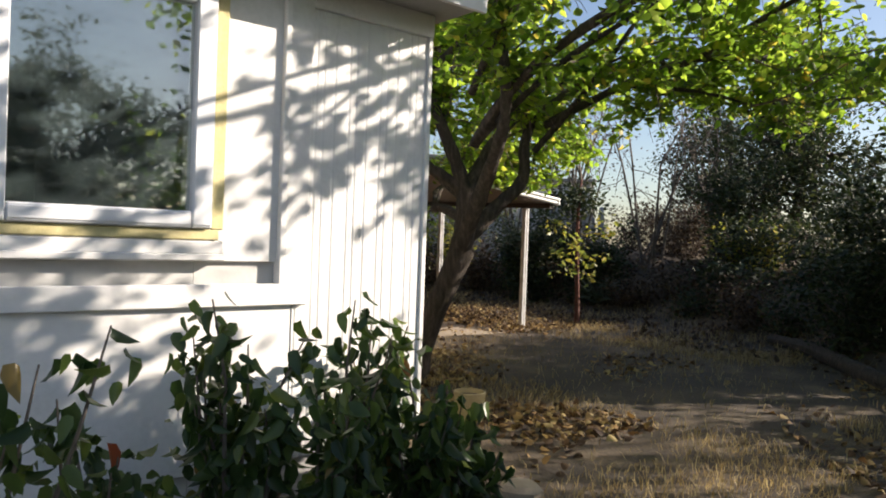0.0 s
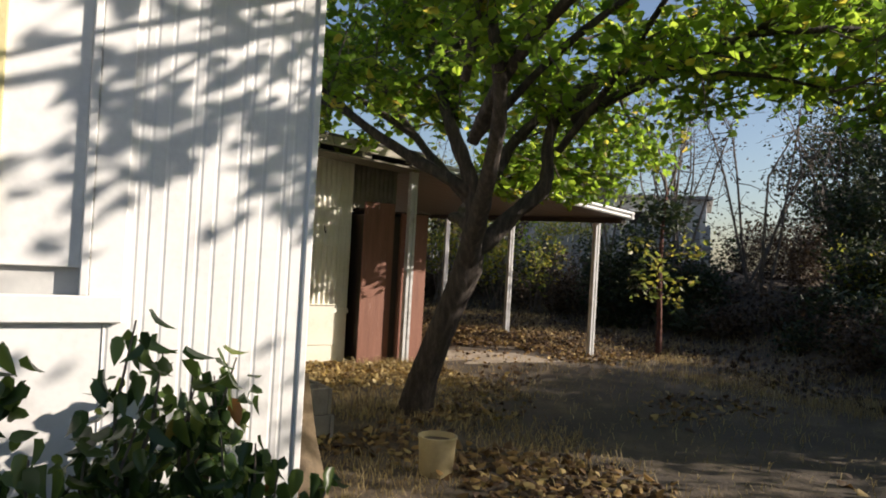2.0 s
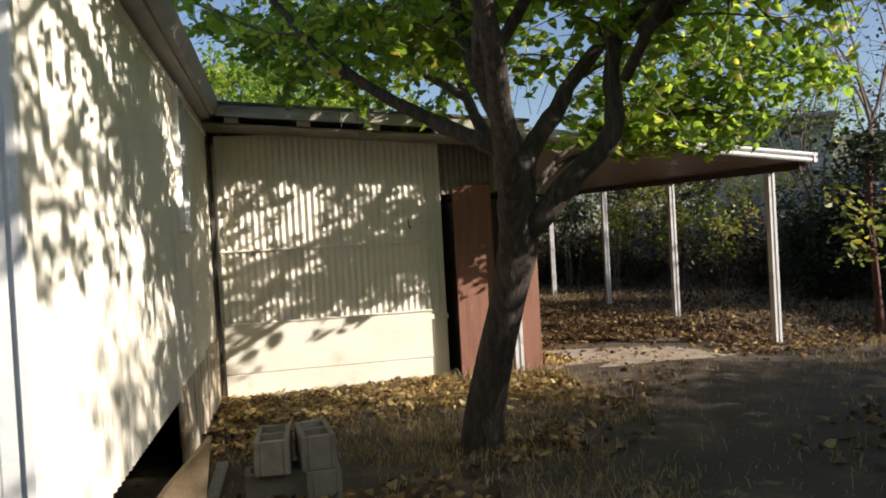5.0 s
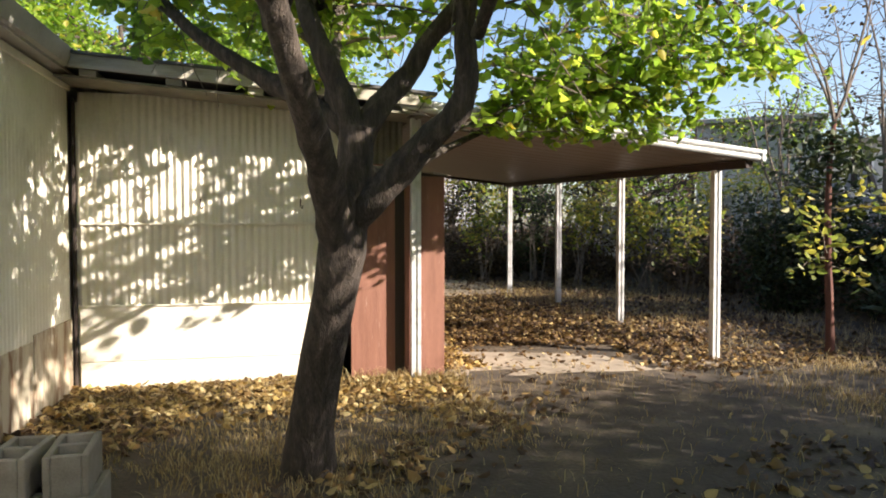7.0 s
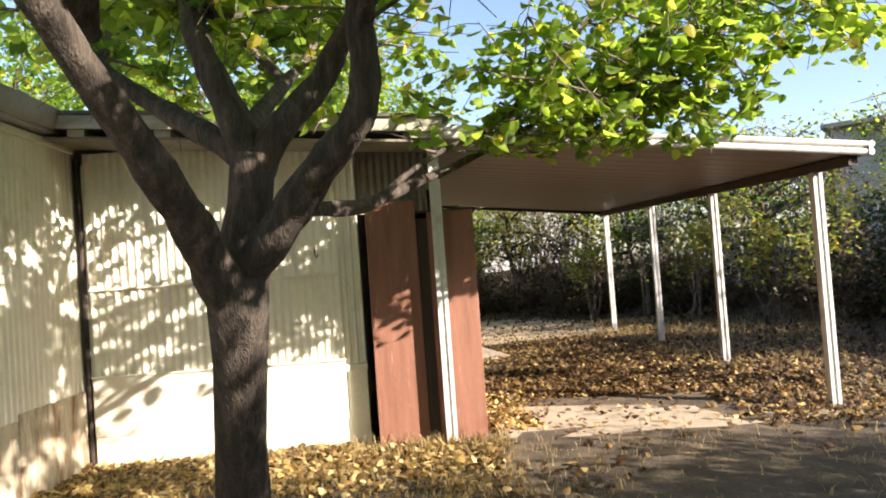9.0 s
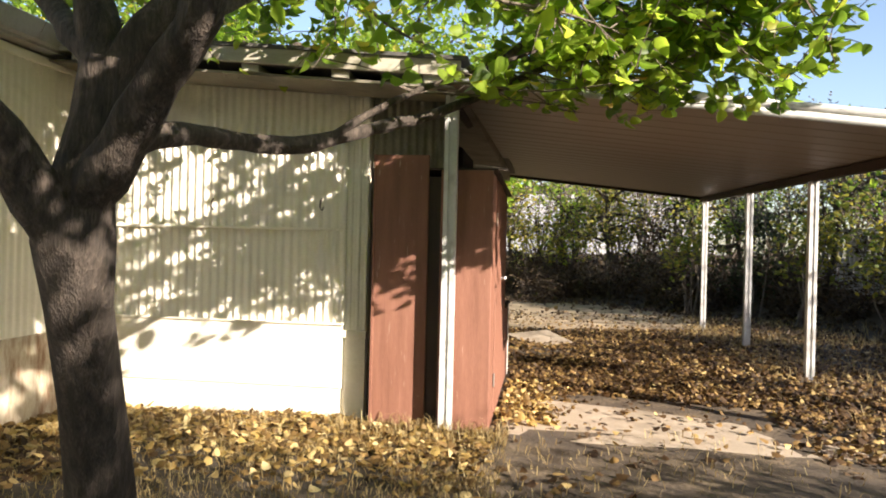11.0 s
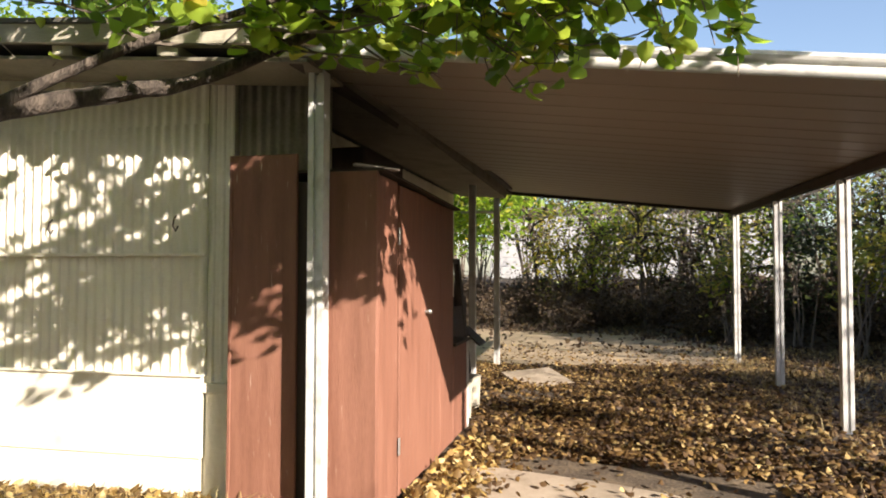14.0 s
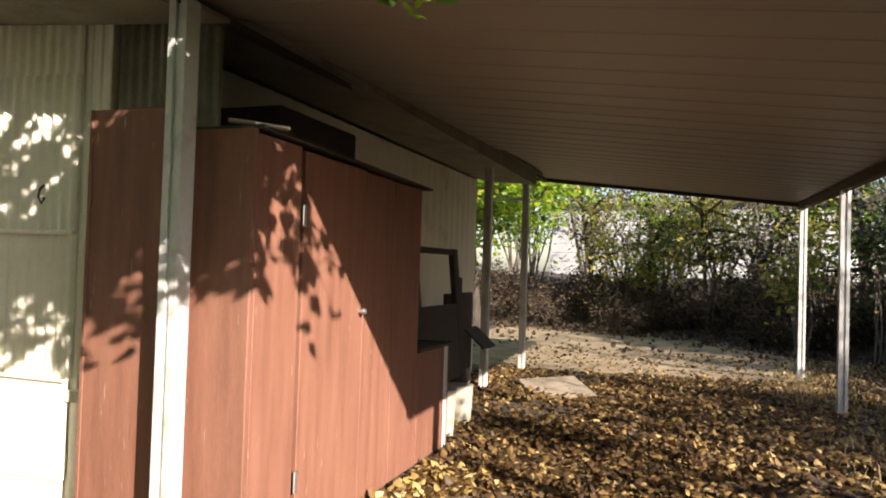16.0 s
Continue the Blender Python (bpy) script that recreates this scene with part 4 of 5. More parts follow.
# ---- shrubs and trees on the bank ----
def shrub(name, x, y, h, spread, n, mat, size, label, category="shrub", group="", seed=0, stems=7, bare=0.25, lean=(0, 0), bark=M_TWIG, thick=0.02):
    r = np.random.default_rng(1000 + seed)
    z = gz(x, y)
    t = thing(name, (x, y, z), label, category, group)
    g = Geo()
    tips = []
    for k in range(stems):
        a = r.uniform(0, 2 * math.pi)
        q = r.uniform(0.2, 1) * spread
        top = Vector((x + math.cos(a) * q + lean[0], y + math.sin(a) * q + lean[1], z + h * r.uniform(0.65, 1)))
        p0 = Vector((x + r.normal(0, 0.08), y + r.normal(0, 0.08), z - 0.06))
        mid = p0.lerp(top, 0.5) + Vector((r.normal(0, 0.12), r.normal(0, 0.12), h * 0.06)) * spread
        line = [p0, p0.lerp(mid, 0.5) + Vector(r.normal(0, 0.04, 3)), mid, mid.lerp(top, 0.5) + Vector(r.normal(0, 0.05, 3)), top]
        g.tube(line, [thick, thick * 0.8, thick * 0.6, thick * 0.4, thick * 0.15], 5)
        for j in range(9):
            u = r.uniform(bare, 1) * 4
            e = line[int(min(u, 3.99))].lerp(line[int(min(u, 3.99)) + 1], u % 1)
            w = bend(e, Vector(r.normal(0, 1, 3)) + Vector((math.cos(a) * 0.5, math.sin(a) * 0.5, 0.2)), spread * r.uniform(0.25, 0.6), 4, 0.08, r)
            g.tube(w, [thick * 0.3, thick * 0.25, thick * 0.2, thick * 0.15, thick * 0.08], 4)
            tips.extend(w[1:])
    part("stem", g, bark, t)
    if n:
        c = np.array([tuple(tips[i]) for i in r.integers(0, len(tips), n)]) + r.normal(0, 0.09 + 0.04 * spread, (n, 3))
        leaves("foliage", c, size, mat, t, droop=0.3, seed=seed)
    return t


DARK_LABEL = "dark green leafy shrub on the dry bank"
spots = [(10.7, 3.3, 2.0, 1.1, 6500), (12.2, 4.4, 0.9, 1.0, 2200), (13.2, 5.5, 0.9, 1.0, 2000), (9.5, 2.0, 2.6, 1.2, 8500), (13.4, 2.6, 1.9, 1.3, 5500), (11.4, 1.4, 3.2, 1.5, 8500), (8.6, -0.2, 0.9, 1.0, 3000), (7.0, -1.8, 2.6, 1.3, 4500), (9.9, 3.6, 1.2, 0.8, 3000), (13.4, 7.2, 1.3, 1.0, 3500), (12.1, 6.5, 0.7, 0.8, 2200), (14.6, 7.8, 2.0, 1.2, 4000), (11.35, 10.9, 1.9, 0.85, 5000), (12.0, 9.7, 1.5, 0.8, 4000), (12.3, 11.9, 1.3, 0.8, 3000)]
for i, (x, y, h, s, n) in enumerate(spots):
    shrub("evergreen_shrub", x, y, h, s, n, L_DARK, 0.085, "dense dark evergreen shrub in deep shade", "shrub", "shrubs on the bank", 20 + i, 12, 0.05)
spots = [(12.9, 9.9, 0.7, 0.7, 700), (12.9, 14.8, 1.8, 1.0, 1800), (12.0, 16.6, 2.0, 1.1, 2400), (10.7, 18.3, 2.2, 1.2, 2600), (9.3, 19.6, 2.3, 1.2, 2600), (11.8, 12.6, 1.3, 0.8, 1200), (7.6, 21.8, 2.4, 1.2, 2600), (5.6, 23.0, 2.4, 1.3, 2800), (3.2, 23.6, 2.6, 1.3, 2600), (10.2, 21.2, 2.8, 1.4, 3000), (8.5, 23.8, 3.0, 1.5, 3000), (1.0, 24.6, 2.8, 1.4, 2400), (12.4, 19.5, 3.0, 1.4, 2800), (6.8, 25.2, 3.2, 1.5, 2800), (4.2, 26.0, 3.2, 1.5, 2800),
         (13.5, 17.8, 2.2, 1.2, 1800), (14.5, 15.6, 1.6, 1.0, 1000), (13.7, 11.2, 0.6, 0.7, 600), (11.7, 23.0, 3.0, 1.5, 2600), (9.6, 25.6, 3.2, 1.6, 2600), (2.0, 26.5, 3.2, 1.6, 2200), (6.4, 22.2, 1.8, 1.0, 2200), (8.6, 20.8, 1.6, 1.0, 2000), (12.2, 14.2, 1.2, 0.8, 1200), (12.4, 11.2, 0.6, 0.6, 600), (12.4, 8.0, 0.6, 0.7, 800), (13.3, 6.8, 1.0, 0.9, 1200)]
for i, (x, y, h, s, n) in enumerate(spots):
    shrub("bank_shrub", x, y, h + (0.5 if y > 17.5 else 0), s, int(n * 0.36) if y > 17.5 else int(n * 0.8), (L_BROWN, L_YELLOW, L_BROWN, L_DARK, L_DARK)[i % 5], 0.085, ("half-dry brown shrub on the bank", "yellowing shrub on the bank", "half-dry brown shrub on the bank", "tangled dark green shrub on the bank", "tangled dark green shrub on the bank")[i % 5], "shrub", "tangle behind the carport", 60 + i, 12, 0.45 if y > 17.5 else 0.1, thick=0.028 if y > 17.5 else 0.02)
for i, (x, y) in enumerate(((15.6, 11.2), (15.2, 10.2), (15.9, 9.4), (14.8, 9.2), (16.4, 10.5), (16.8, 8.8))):
    shrub("dry_brush", x, y, 1.3, 0.8, 1600, L_BROWN, 0.07, "tall dry brown brush over a wire fence", "shrub", "brush along the bank", 300 + i, 14, 0.05, thick=0.012)
for i in range(30):
    x = -1 + i * 0.42 + rt.uniform(-0.2, 0.2)
    y = 24.0 - 0.33 * max(0, x + 1) - (0.5 * max(0, x - 7)) + rt.uniform(-0.9, 0.9)
    if bank_d(x, y) < 0.15:
        y += 1.0
    shrub("dry_brush", x, y, rt.uniform(0.45, 0.9), 0.8, 900, L_BROWN, 0.075, "low tangle of dry brown brush on the bank", "shrub", "brush along the bank", 400 + i, 12, 0.03, thick=0.01)
for i in range(26):
    u = i / 25
    k = 4 + u * 5.4
    (ax, ay), (bx, by) = BANK[int(min(k, 8.99))], BANK[int(min(k, 8.99)) + 1]
    x, y = ax + (bx - ax) * (k % 1), ay + (by - ay) * (k % 1)
    dx, dy = bx - ax, by - ay
    ln = math.hypot(dx, dy)
    off = rt.uniform(0.5, 1.8)
    low = 0.6 if 6.5 < y < 13.5 else 1
    shrub("dry_brush", x + dy / ln * off, y - dx / ln * off, rt.uniform(0.5, 1.0) * low, 0.65, 900, L_BROWN if i % 3 else L_DARK, 0.07, "low tangle of dry brown brush on the bank", "shrub", "brush along the bank", 200 + i, 12, 0.05, thick=0.01)
spots = [(11.0, 14.6, 2.2, 0.7, 520, L_YELLOW), (10.3, 16.2, 2.3, 0.8, 600, L_YELLOW), (8.8, 18.4, 2.4, 0.9, 620, L_YELLOW), (9.7, 17.6, 2.5, 0.9, 500, L_DARK), (10.9, 12.9, 1.9, 0.6, 300, L_YELLOW), (7.4, 21.2, 2.6, 1.0, 500, L_YELLOW), (5.4, 21.8, 2.6, 1.0, 600, L_YELLOW)]
for i, (x, y, h, s, n, m) in enumerate(spots):
    shrub("young_tree", x, y, h, s, n, m, 0.1, "thin young tree with yellow-green autumn leaves", "tree", "young trees by the carport", 90 + i, 5, 0.5)
# the sapling by the carport's corner, a dark red stem with lime leaves
sap = thing("sapling", (9.79, 8.13, 0.1), "sapling with yellow-green leaves and a dark red stem", "tree")
part("stem", Geo().tube(eased([(9.79, 8.13, 0.0), (9.78, 8.14, 0.5), (9.77, 8.17, 1.2), (9.8, 8.2, 2.0), (9.88, 8.22, 2.6)]), [0.05 - 0.0017 * k for k in range(17)], 9, 0.15), M_RUST, sap, "dark red peeling stem", True)
sl, dl = [], []
for k in range(13):
    p = Vector((9.77, 8.17, 0.95 + 0.07 * k))
    w = bend(p, (rt.normal(0, 1), rt.normal(0, 1), 0.1), rt.uniform(0.4, 0.8), 5, 0.08, rt)
    part("branch", Geo().tube(w, [0.009, 0.008, 0.006, 0.005, 0.004, 0.002], 4), M_TWIG, sap)
    for e in w[2:]:
        sl += [e + Vector(rt.normal(0, 0.07, 3)) for q in range(4)]
for d, ln in (((-0.35, 0.1, 1), 2.0), ((0.2, -0.1, 1), 2.3), ((0.6, 0.2, 1), 1.9), ((-0.1, 0.3, 1), 1.6)):
    w = bend((9.87, 8.22, 2.5), d, ln, 8, -0.05, rt, 0.2)
    part("branch", Geo().tube(w, [0.022, 0.019, 0.016, 0.013, 0.011, 0.009, 0.007, 0.005, 0.003], 5), M_TWIG, sap, "bare upper branch")
    for k in range(2, 9):
        for q in range(2):
            v = bend(w[k], (rt.normal(0, 1), rt.normal(0, 0.8), 0.6), rt.uniform(0.3, 0.7), 4, 0.0, rt, 0.35)
            part("twig", Geo().tube(v, [0.006, 0.005, 0.004, 0.003, 0.002], 4), M_TWIG, sap)
            if rt.uniform() < 0.3:
                sl += [v[-1] + Vector(rt.normal(0, 0.05, 3)) for u in range(3)]
for k in range(520):
    dl.append(Vector((9.86, 8.22, 2.2)) + Vector((rt.normal(0, 0.2), rt.normal(0, 0.2), rt.normal(0, 0.17))))
leaves("foliage", [tuple(p) for p in sl], 0.105, L_YELLOW, sap, droop=0.5, seed=77)
tagged(leaves("dark_clump", [tuple(p) for p in dl], 0.09, L_DARK, sap, droop=0.5, seed=78), "dense dark green clump round the stem", kind="stuff")
# bare trees against the sky
for i, (x, y, h, s, n) in enumerate(((14.3, 12.0, 5.0, 1.8, 420), (13.3, 13.3, 3.8, 1.4, 300), (13.4, 9.2, 4.4, 1.7, 420), (14.6, 8.2, 4.2, 1.6, 700), (15.5, 13.5, 4.4, 1.6, 200))):
    shrub("bare_tree", x, y, h, s, n, L_BROWN if i % 2 == 0 else L_DARK, 0.08, "thin tree almost bare of leaves against the sky", "tree", "bare trees by the fence", 120 + i, 6, 0.3, thick=0.035)


def tall_tree(x, y, h, spread, n, mat, seed, label, size=0.13, group="trees round the yard", low=0.35, thick=0.16):
    r = np.random.default_rng(500 + seed)
    z = gz(x, y)
    t = thing("shade_tree", (x, y, z), label, "tree", group)
    top = Vector((x + r.normal(0, 0.3), y + r.normal(0, 0.3), z + h * 0.7))
    base = Vector((x, y, z - 0.1))
    part("trunk", Geo().tube([base, base.lerp(top, 0.3), base.lerp(top, 0.65), top], [thick, thick * 0.75, thick * 0.55, thick * 0.25], 10, 0.15), M_BARK, t, "", True)
    g, tips = Geo(), []
    for k in range(16):
        p = base.lerp(top, r.uniform(low, 1))
        a = r.uniform(0, 2 * math.pi)
        w = bend(p, (math.cos(a), math.sin(a), r.uniform(0.0, 0.9)), spread * r.uniform(0.6, 1.1), 6, 0.05, r)
        g.tube(w, [0.05, 0.042, 0.034, 0.026, 0.02, 0.014, 0.006], 5)
        for e in w[2:]:
            for q in range(3):
                b = bend(e, r.normal(0, 1, 3), spread * 0.3, 3, 0.1, r)
                g.tube(b, [0.012, 0.009, 0.006, 0.003], 3)
                tips.extend(b[1:])
    part("branchwork", g, M_BARK, t)
    c = np.array([tuple(tips[i]) for i in r.integers(0, len(tips), n)]) + r.normal(0, 0.16, (n, 3))
    leaves("crown", c, size, mat, t, seed=seed)


SHADE = "broad shade tree with dark green leaves beside the yard"
for i, (x, y, h, s, n) in enumerate(((13.5, -3.2, 3.6, 2.2, 5000), (10.2, -5.2, 5.0, 2.6, 6000), (16.8, 0.6, 3.4, 2.2, 4500), (7.2, -4.6, 4.6, 2.2, 5000), (15.8, -5.5, 4.2, 2.6, 5200), (1.5, -10.5, 4.2, 2.2, 5000), (-1.8, -11.5, 3.8, 2.2, 5000), (4.6, -9.8, 4.4, 2.2, 5000), (3.0, -13.5, 4.8, 2.4, 5000))):
    tall_tree(x, y, h, s, n, L_DARK, i, SHADE, low=0.1)
# out of view, added only to thin the sun on the wall
tall_tree(5.9, -1.1, 5.1, 1.6, 1800, L_TREE, 19, "thin unseen tree added to shade the wall", 0.1, low=0.4, thick=0.09)
tall_tree(9.8, 0.8, 4.8, 1.6, 5000, L_TREE, 23, "leafy tree leaning over the yard from the bank", 0.1, low=0.5)
# two more unseen trees, placed to throw leaf shade on the wall
tall_tree(3.5, -0.7, 4.8, 1.7, 4500, L_TREE, 17, "broad unseen tree added to cast leaf shade on the wall", 0.1, low=0.5)
tall_tree(4.4, -0.6, 3.65, 1.35, 13000, L_TREE, 18, "small unseen bushy tree added to shade the wall", 0.1, low=0.45, thick=0.08)
for i, (x, y, h, s, n, m) in enumerate(((1.2, 15.2, 7.0, 2.8, 11000, L_TREE), (3.2, 18.6, 7.6, 3.0, 11000, L_TREE), (-2.2, 15.0, 7.6, 3.2, 11000, L_TREE), (3.2, 16.4, 5.5, 2.4, 9000, L_TREE), (-3, 24, 6.0, 2.6, 3000, L_YELLOW), (17.5, 20.0, 4.5, 2.0, 2500, L_TREE), (15.0, 23.5, 4.0, 2.0, 2500, L_YELLOW), (16.6, 22.4, 4.6, 0.9, 420, L_RED))):
    tall_tree(x, y, h, s, n, m, 30 + i, "tall tree with red autumn leaves behind the roofs" if m is L_RED else "tall tree with green and yellowing leaves behind the roofs", 0.12, "trees behind the roofs")

for i, (x, y, h) in enumerate(((20.5, 8.6, 6.2), (22.6, 10.9, 6.8), (24.2, 13.4, 7.0))):
    tall_tree(x, y, h, 2.3, 4200, L_DARK, 80 + i, SHADE, 0.13, low=0.2)
tall_tree(15.9, 7.4, 4.0, 1.7, 5000, L_DARK, 71, SHADE, 0.1, low=0.15)
tall_tree(17.5, 10.0, 4.4, 1.8, 5000, L_DARK, 72, SHADE, 0.1, low=0.15)
for i, (x, y, h, s, n, m) in enumerate(((7.4, 21.0, 4.4, 1.3, 900, L_YELLOW), (6.3, 21.9, 4.0, 1.2, 900, L_TREE), (8.8, 20.0, 4.2, 1.3, 800, L_YELLOW), (10.0, 18.7, 3.8, 1.3, 700, L_TREE), (5.0, 22.3, 4.4, 1.4, 1200, L_YELLOW), (10.9, 17.2, 3.6, 1.2, 600, L_YELLOW), (11.6, 15.4, 3.4, 1.2, 600, L_TREE))):
    tall_tree(x, y, h, s, n, m, 50 + i, "slender tree with sparse lime leaves on the bank", 0.11, "slender trees behind the carport", 0.4, 0.06)

# ---- bush in front of the window ----
rb = np.random.default_rng(21)
for i, (x, y, h) in enumerate(((1.45, 2.4, 1.12), (0.98, 2.35, 1.16), (1.86, 2.3, 0.72), (0.5, 2.15, 0.86), (0.13, 1.95, 1.12), (1.76, 2.62, 1.06), (1.2, 2.2, 0.85), (2.05, 2.35, 0.55))):
    z = gz(x, y)
    t = thing("broadleaf_bush", (x, y, z), "broadleaf bush with glossy drooping leaves by the wall", "shrub", "bushes under the window")
    g, c = Geo(), []
    for k in range(9):
        a = rb.uniform(0, 2 * math.pi)
        top = Vector((x + math.cos(a) * 0.3 * rb.uniform(0.2, 1), y + math.sin(a) * 0.22 * rb.uniform(0.2, 1), z + h * rb.uniform(0.5, 1.02)))
        w = [Vector((x, y, z - 0.04)), Vector((x, y, z)).lerp(top, 0.4) + Vector(rb.normal(0, 0.03, 3)), Vector((x, y, z)).lerp(top, 0.75) + Vector(rb.normal(0, 0.02, 3)), top]
        g.tube(w, [0.011, 0.009, 0.006, 0.003], 6)
        for j in range(20 if i == 4 else 40):
            u = rb.uniform(0.8, 3)
            e = w[int(min(u, 2.99))].lerp(w[int(min(u, 2.99)) + 1], u % 1)
            c.append(e + Vector(rb.normal(0, 0.05, 3)))
    part("stem", g, M_TWIG, t)
    leaves("foliage", [tuple(p) for p in c], 0.092, L_BUSH, t, droop=1.1, wide=0.4, seed=40 + i, curl=0.3)

# ---- fence and houses behind ----
fence = thing("picket_fence", (13, 13, 1.1), "weathered grey upright board fence on the bank", "fence")
FL = [(11.2, 18.6), (13.0, 13.6), (15.2, 11.8)]
board = None
s_all = []
for (ax, ay), (bx, by) in zip(FL, FL[1:]):
    ln = math.hypot(bx - ax, by - ay)
    ang = math.degrees(math.atan2(by - ay, bx - ax))
    k = int(ln / 0.125)
    for i in range(k):
        u = (i + 0.5) / k
        s_all.append((ax + (bx - ax) * u, ay + (by - ay) * u, ang))
    mx, my = (ax + bx) / 2, (ay + by) / 2
    for hz in (0.3, 0.95):
        part("rail", Geo().box(-ln / 2, ln / 2, -0.045, -0.012, hz, hz + 0.07, 0.004, pose(mx, my, min(gz(ax, ay), gz(bx, by)), 0, 0, ang)), M_FENCE, fence)
bm_board = mesh_of("board", Geo().add([(-0.045, -0.01, 0), (0.045, -0.01, 0), (0.045, -0.01, 1.16), (0, -0.01, 1.2), (-0.045, -0.01, 1.16), (-0.045, 0.01, 0), (0.045, 0.01, 0), (0.045, 0.01, 1.16), (0, 0.01, 1.2), (-0.045, 0.01, 1.16)],
                   [(0, 1, 2, 3, 4), (9, 8, 7, 6, 5), (0, 5, 6, 1), (1, 6, 7, 2), (2, 7, 8, 3), (3, 8, 9, 4), (4, 9, 5, 0)]), M_FENCE)
for i, (x, y, a) in enumerate(s_all):
    ob = new("board", bm_board)
    ob.parent = fence
    ob.matrix_parent_inverse = Matrix.Translation((-13, -13, -1.1))
    ob.matrix_basis = pose(x, y, gz(x, y) - 0.03 + rb.normal(0, 0.012), rb.normal(0, 1.2), rb.normal(0, 1.5), a)


def far_home(x, y, ang, w, d, h, z, label, wins=3):
    t = thing("neighbour_home", (x, y, z), label, "house", "homes behind the fence")
    m = pose(x, y, z, 0, 0, ang)
    part("wall", Geo().box(0, w, 0, d, 0, h, 0.01, m), M_HOUSE, t, "pale lapped siding")
    for i in range(int(h / 0.3)):
        part("lap", Geo().box(0.01, w - 0.01, -0.015, -0.001, i * 0.3 + 0.02, i * 0.3 + 0.28, 0.006, m), M_HOUSE, t)
    part("roof", Geo().box(-0.2, w + 0.2, -0.25, d + 0.2, h + 0.002, h + 0.14, 0.02, m), M_ROOF, t)
    for k in range(wins):
        u = w * (0.2 + 0.3 * k)
        wd = part("window", Geo().box(u, u + 0.8, -0.04, -0.016, h * 0.45, h * 0.85, 0.004, m), M_VINYL, t)
        part("pane", Geo().box(u + 0.06, u + 0.74, -0.047, -0.041, h * 0.48, h * 0.82, 0.001, m), M_UNLIT, wd, "dark window pane")


far_home(19.8, 20.5, -49, 3.4, 6.0, 2.6, 1.2, "pale grey neighbouring mobile home above the fence", 2)
far_home(15.8, 20.6, -36, 3.2, 4.0, 3.1, 1.2, "grey-blue neighbouring home half hidden by trees", 0)
far_home(2.5, 29.5, -8, 9.0, 4.0, 2.5, 1.0, "white house glimpsed through the tangle of shrubs", 0)

# ---- loose things in the yard ----
x, y = 3.49, 3.87
z = gz(x, y)
pot = thing("bucket", (x, y, z), "ochre plastic bucket filled with soil on the ground", "bucket")
n, vs, fs = 24, [], []
PROFILE = [(0.0, 0.0), (0.098, 0.0), (0.104, 0.01), (0.118, 0.22), (0.124, 0.222), (0.124, 0.238), (0.113, 0.24), (0.108, 0.2)]
for r0, h0 in PROFILE:
    vs += [(x + max(r0, 0.002) * math.cos(2 * math.pi * k / n), y + max(r0, 0.002) * math.sin(2 * math.pi * k / n), z + h0) for k in range(n)]
for i in range(len(PROFILE) - 1):
    fs += [(i * n + k, i * n + (k + 1) % n, (i + 1) * n + (k + 1) % n, (i + 1) * n + k) for k in range(n)]
part("pail", Geo().add(vs, fs), M_BUCKET, pot, "", True)
part("soil", Geo().tube([(x, y, z + 0.18), (x, y, z + 0.205), (x, y, z + 0.215)], [0.106, 0.106, 0.05], 20, 0.1), M_SOIL, pot)


def block(px, py, pz, a):
    """A hollow concrete block, two cores."""
    t = thing("concrete_block", (px, py, pz), "grey hollow concrete block stacked by the wall", "block", "stack of blocks")
    g = Geo()
    m = pose(px, py, pz, 0, 0, a)
    for b in ((-0.195, 0.195, -0.095, -0.063, 0, 0.19), (-0.195, 0.195, 0.063, 0.095, 0, 0.19), (-0.195, -0.163, -0.062, 0.062, 0, 0.19), (-0.016, 0.016, -0.062, 0.062, 0, 0.19), (0.163, 0.195, -0.062, 0.062, 0, 0.19)):
        g.box(*b, 0.005, m)
    part("shell", g, M_BLOCK, t)


block(2.86, 5.02, -0.02, 3)
block(3.09, 5.04, -0.02, 92)
block(2.83, 5.04, 0.172, 88)
block(3.06, 5.05, 0.172, 95)
single("loose_board", Geo().box(2.45, 2.52, 4.1, 5.7, 0.02, 0.05, 0.003, pose(0, 0, 0, 0, 0, 0)), M_GREYWOOD, "weathered board lying beside the blocks", "board")
sheet_top = [(2.62, 3.86, 0.66), (2.6, 3.62, 0.36), (2.61, 3.36, 0.06), (2.45, 3.18, 0.0), (2.3, 3.1, 0.04), (2.29, 3.3, 0.2), (2.33, 3.55, 0.35), (2.47, 3.74, 0.52)]
nv = len(sheet_top)
g = Geo().add([(a + 0.008, b - 0.008, c) for a, b, c in sheet_top] + [(a - 0.008, b + 0.008, c) for a, b, c in sheet_top], [tuple(range(nv)), tuple(range(2 * nv - 1, nv - 1, -1))] + [(i, nv + i, nv + (i + 1) % nv, (i + 1) % nv) for i in range(nv)])
single("leaning_sheet", g, M_BOARD, "warped brown hardboard sheet leaning on the wall", "board")
rs = np.random.default_rng(5)
g = Geo()
line = [(7.2, 1.95), (8.0, 2.6), (8.9, 3.35), (9.7, 4.1), (10.4, 4.95)]
g.tube([(a, b, gz(a, b) + 0.07) for a, b in line], [0.09, 0.1, 0.095, 0.1, 0.08], 10, 0.3)
single("fallen_log", g, M_BARK, "dark fallen log along the foot of the bank", "log", smooth=True)
g = Geo().tube([(2.7, 2.55, -0.03), (2.7, 2.55, 0.05), (2.7, 2.55, 0.075)], [0.13, 0.12, 0.09], 9, 0.35)
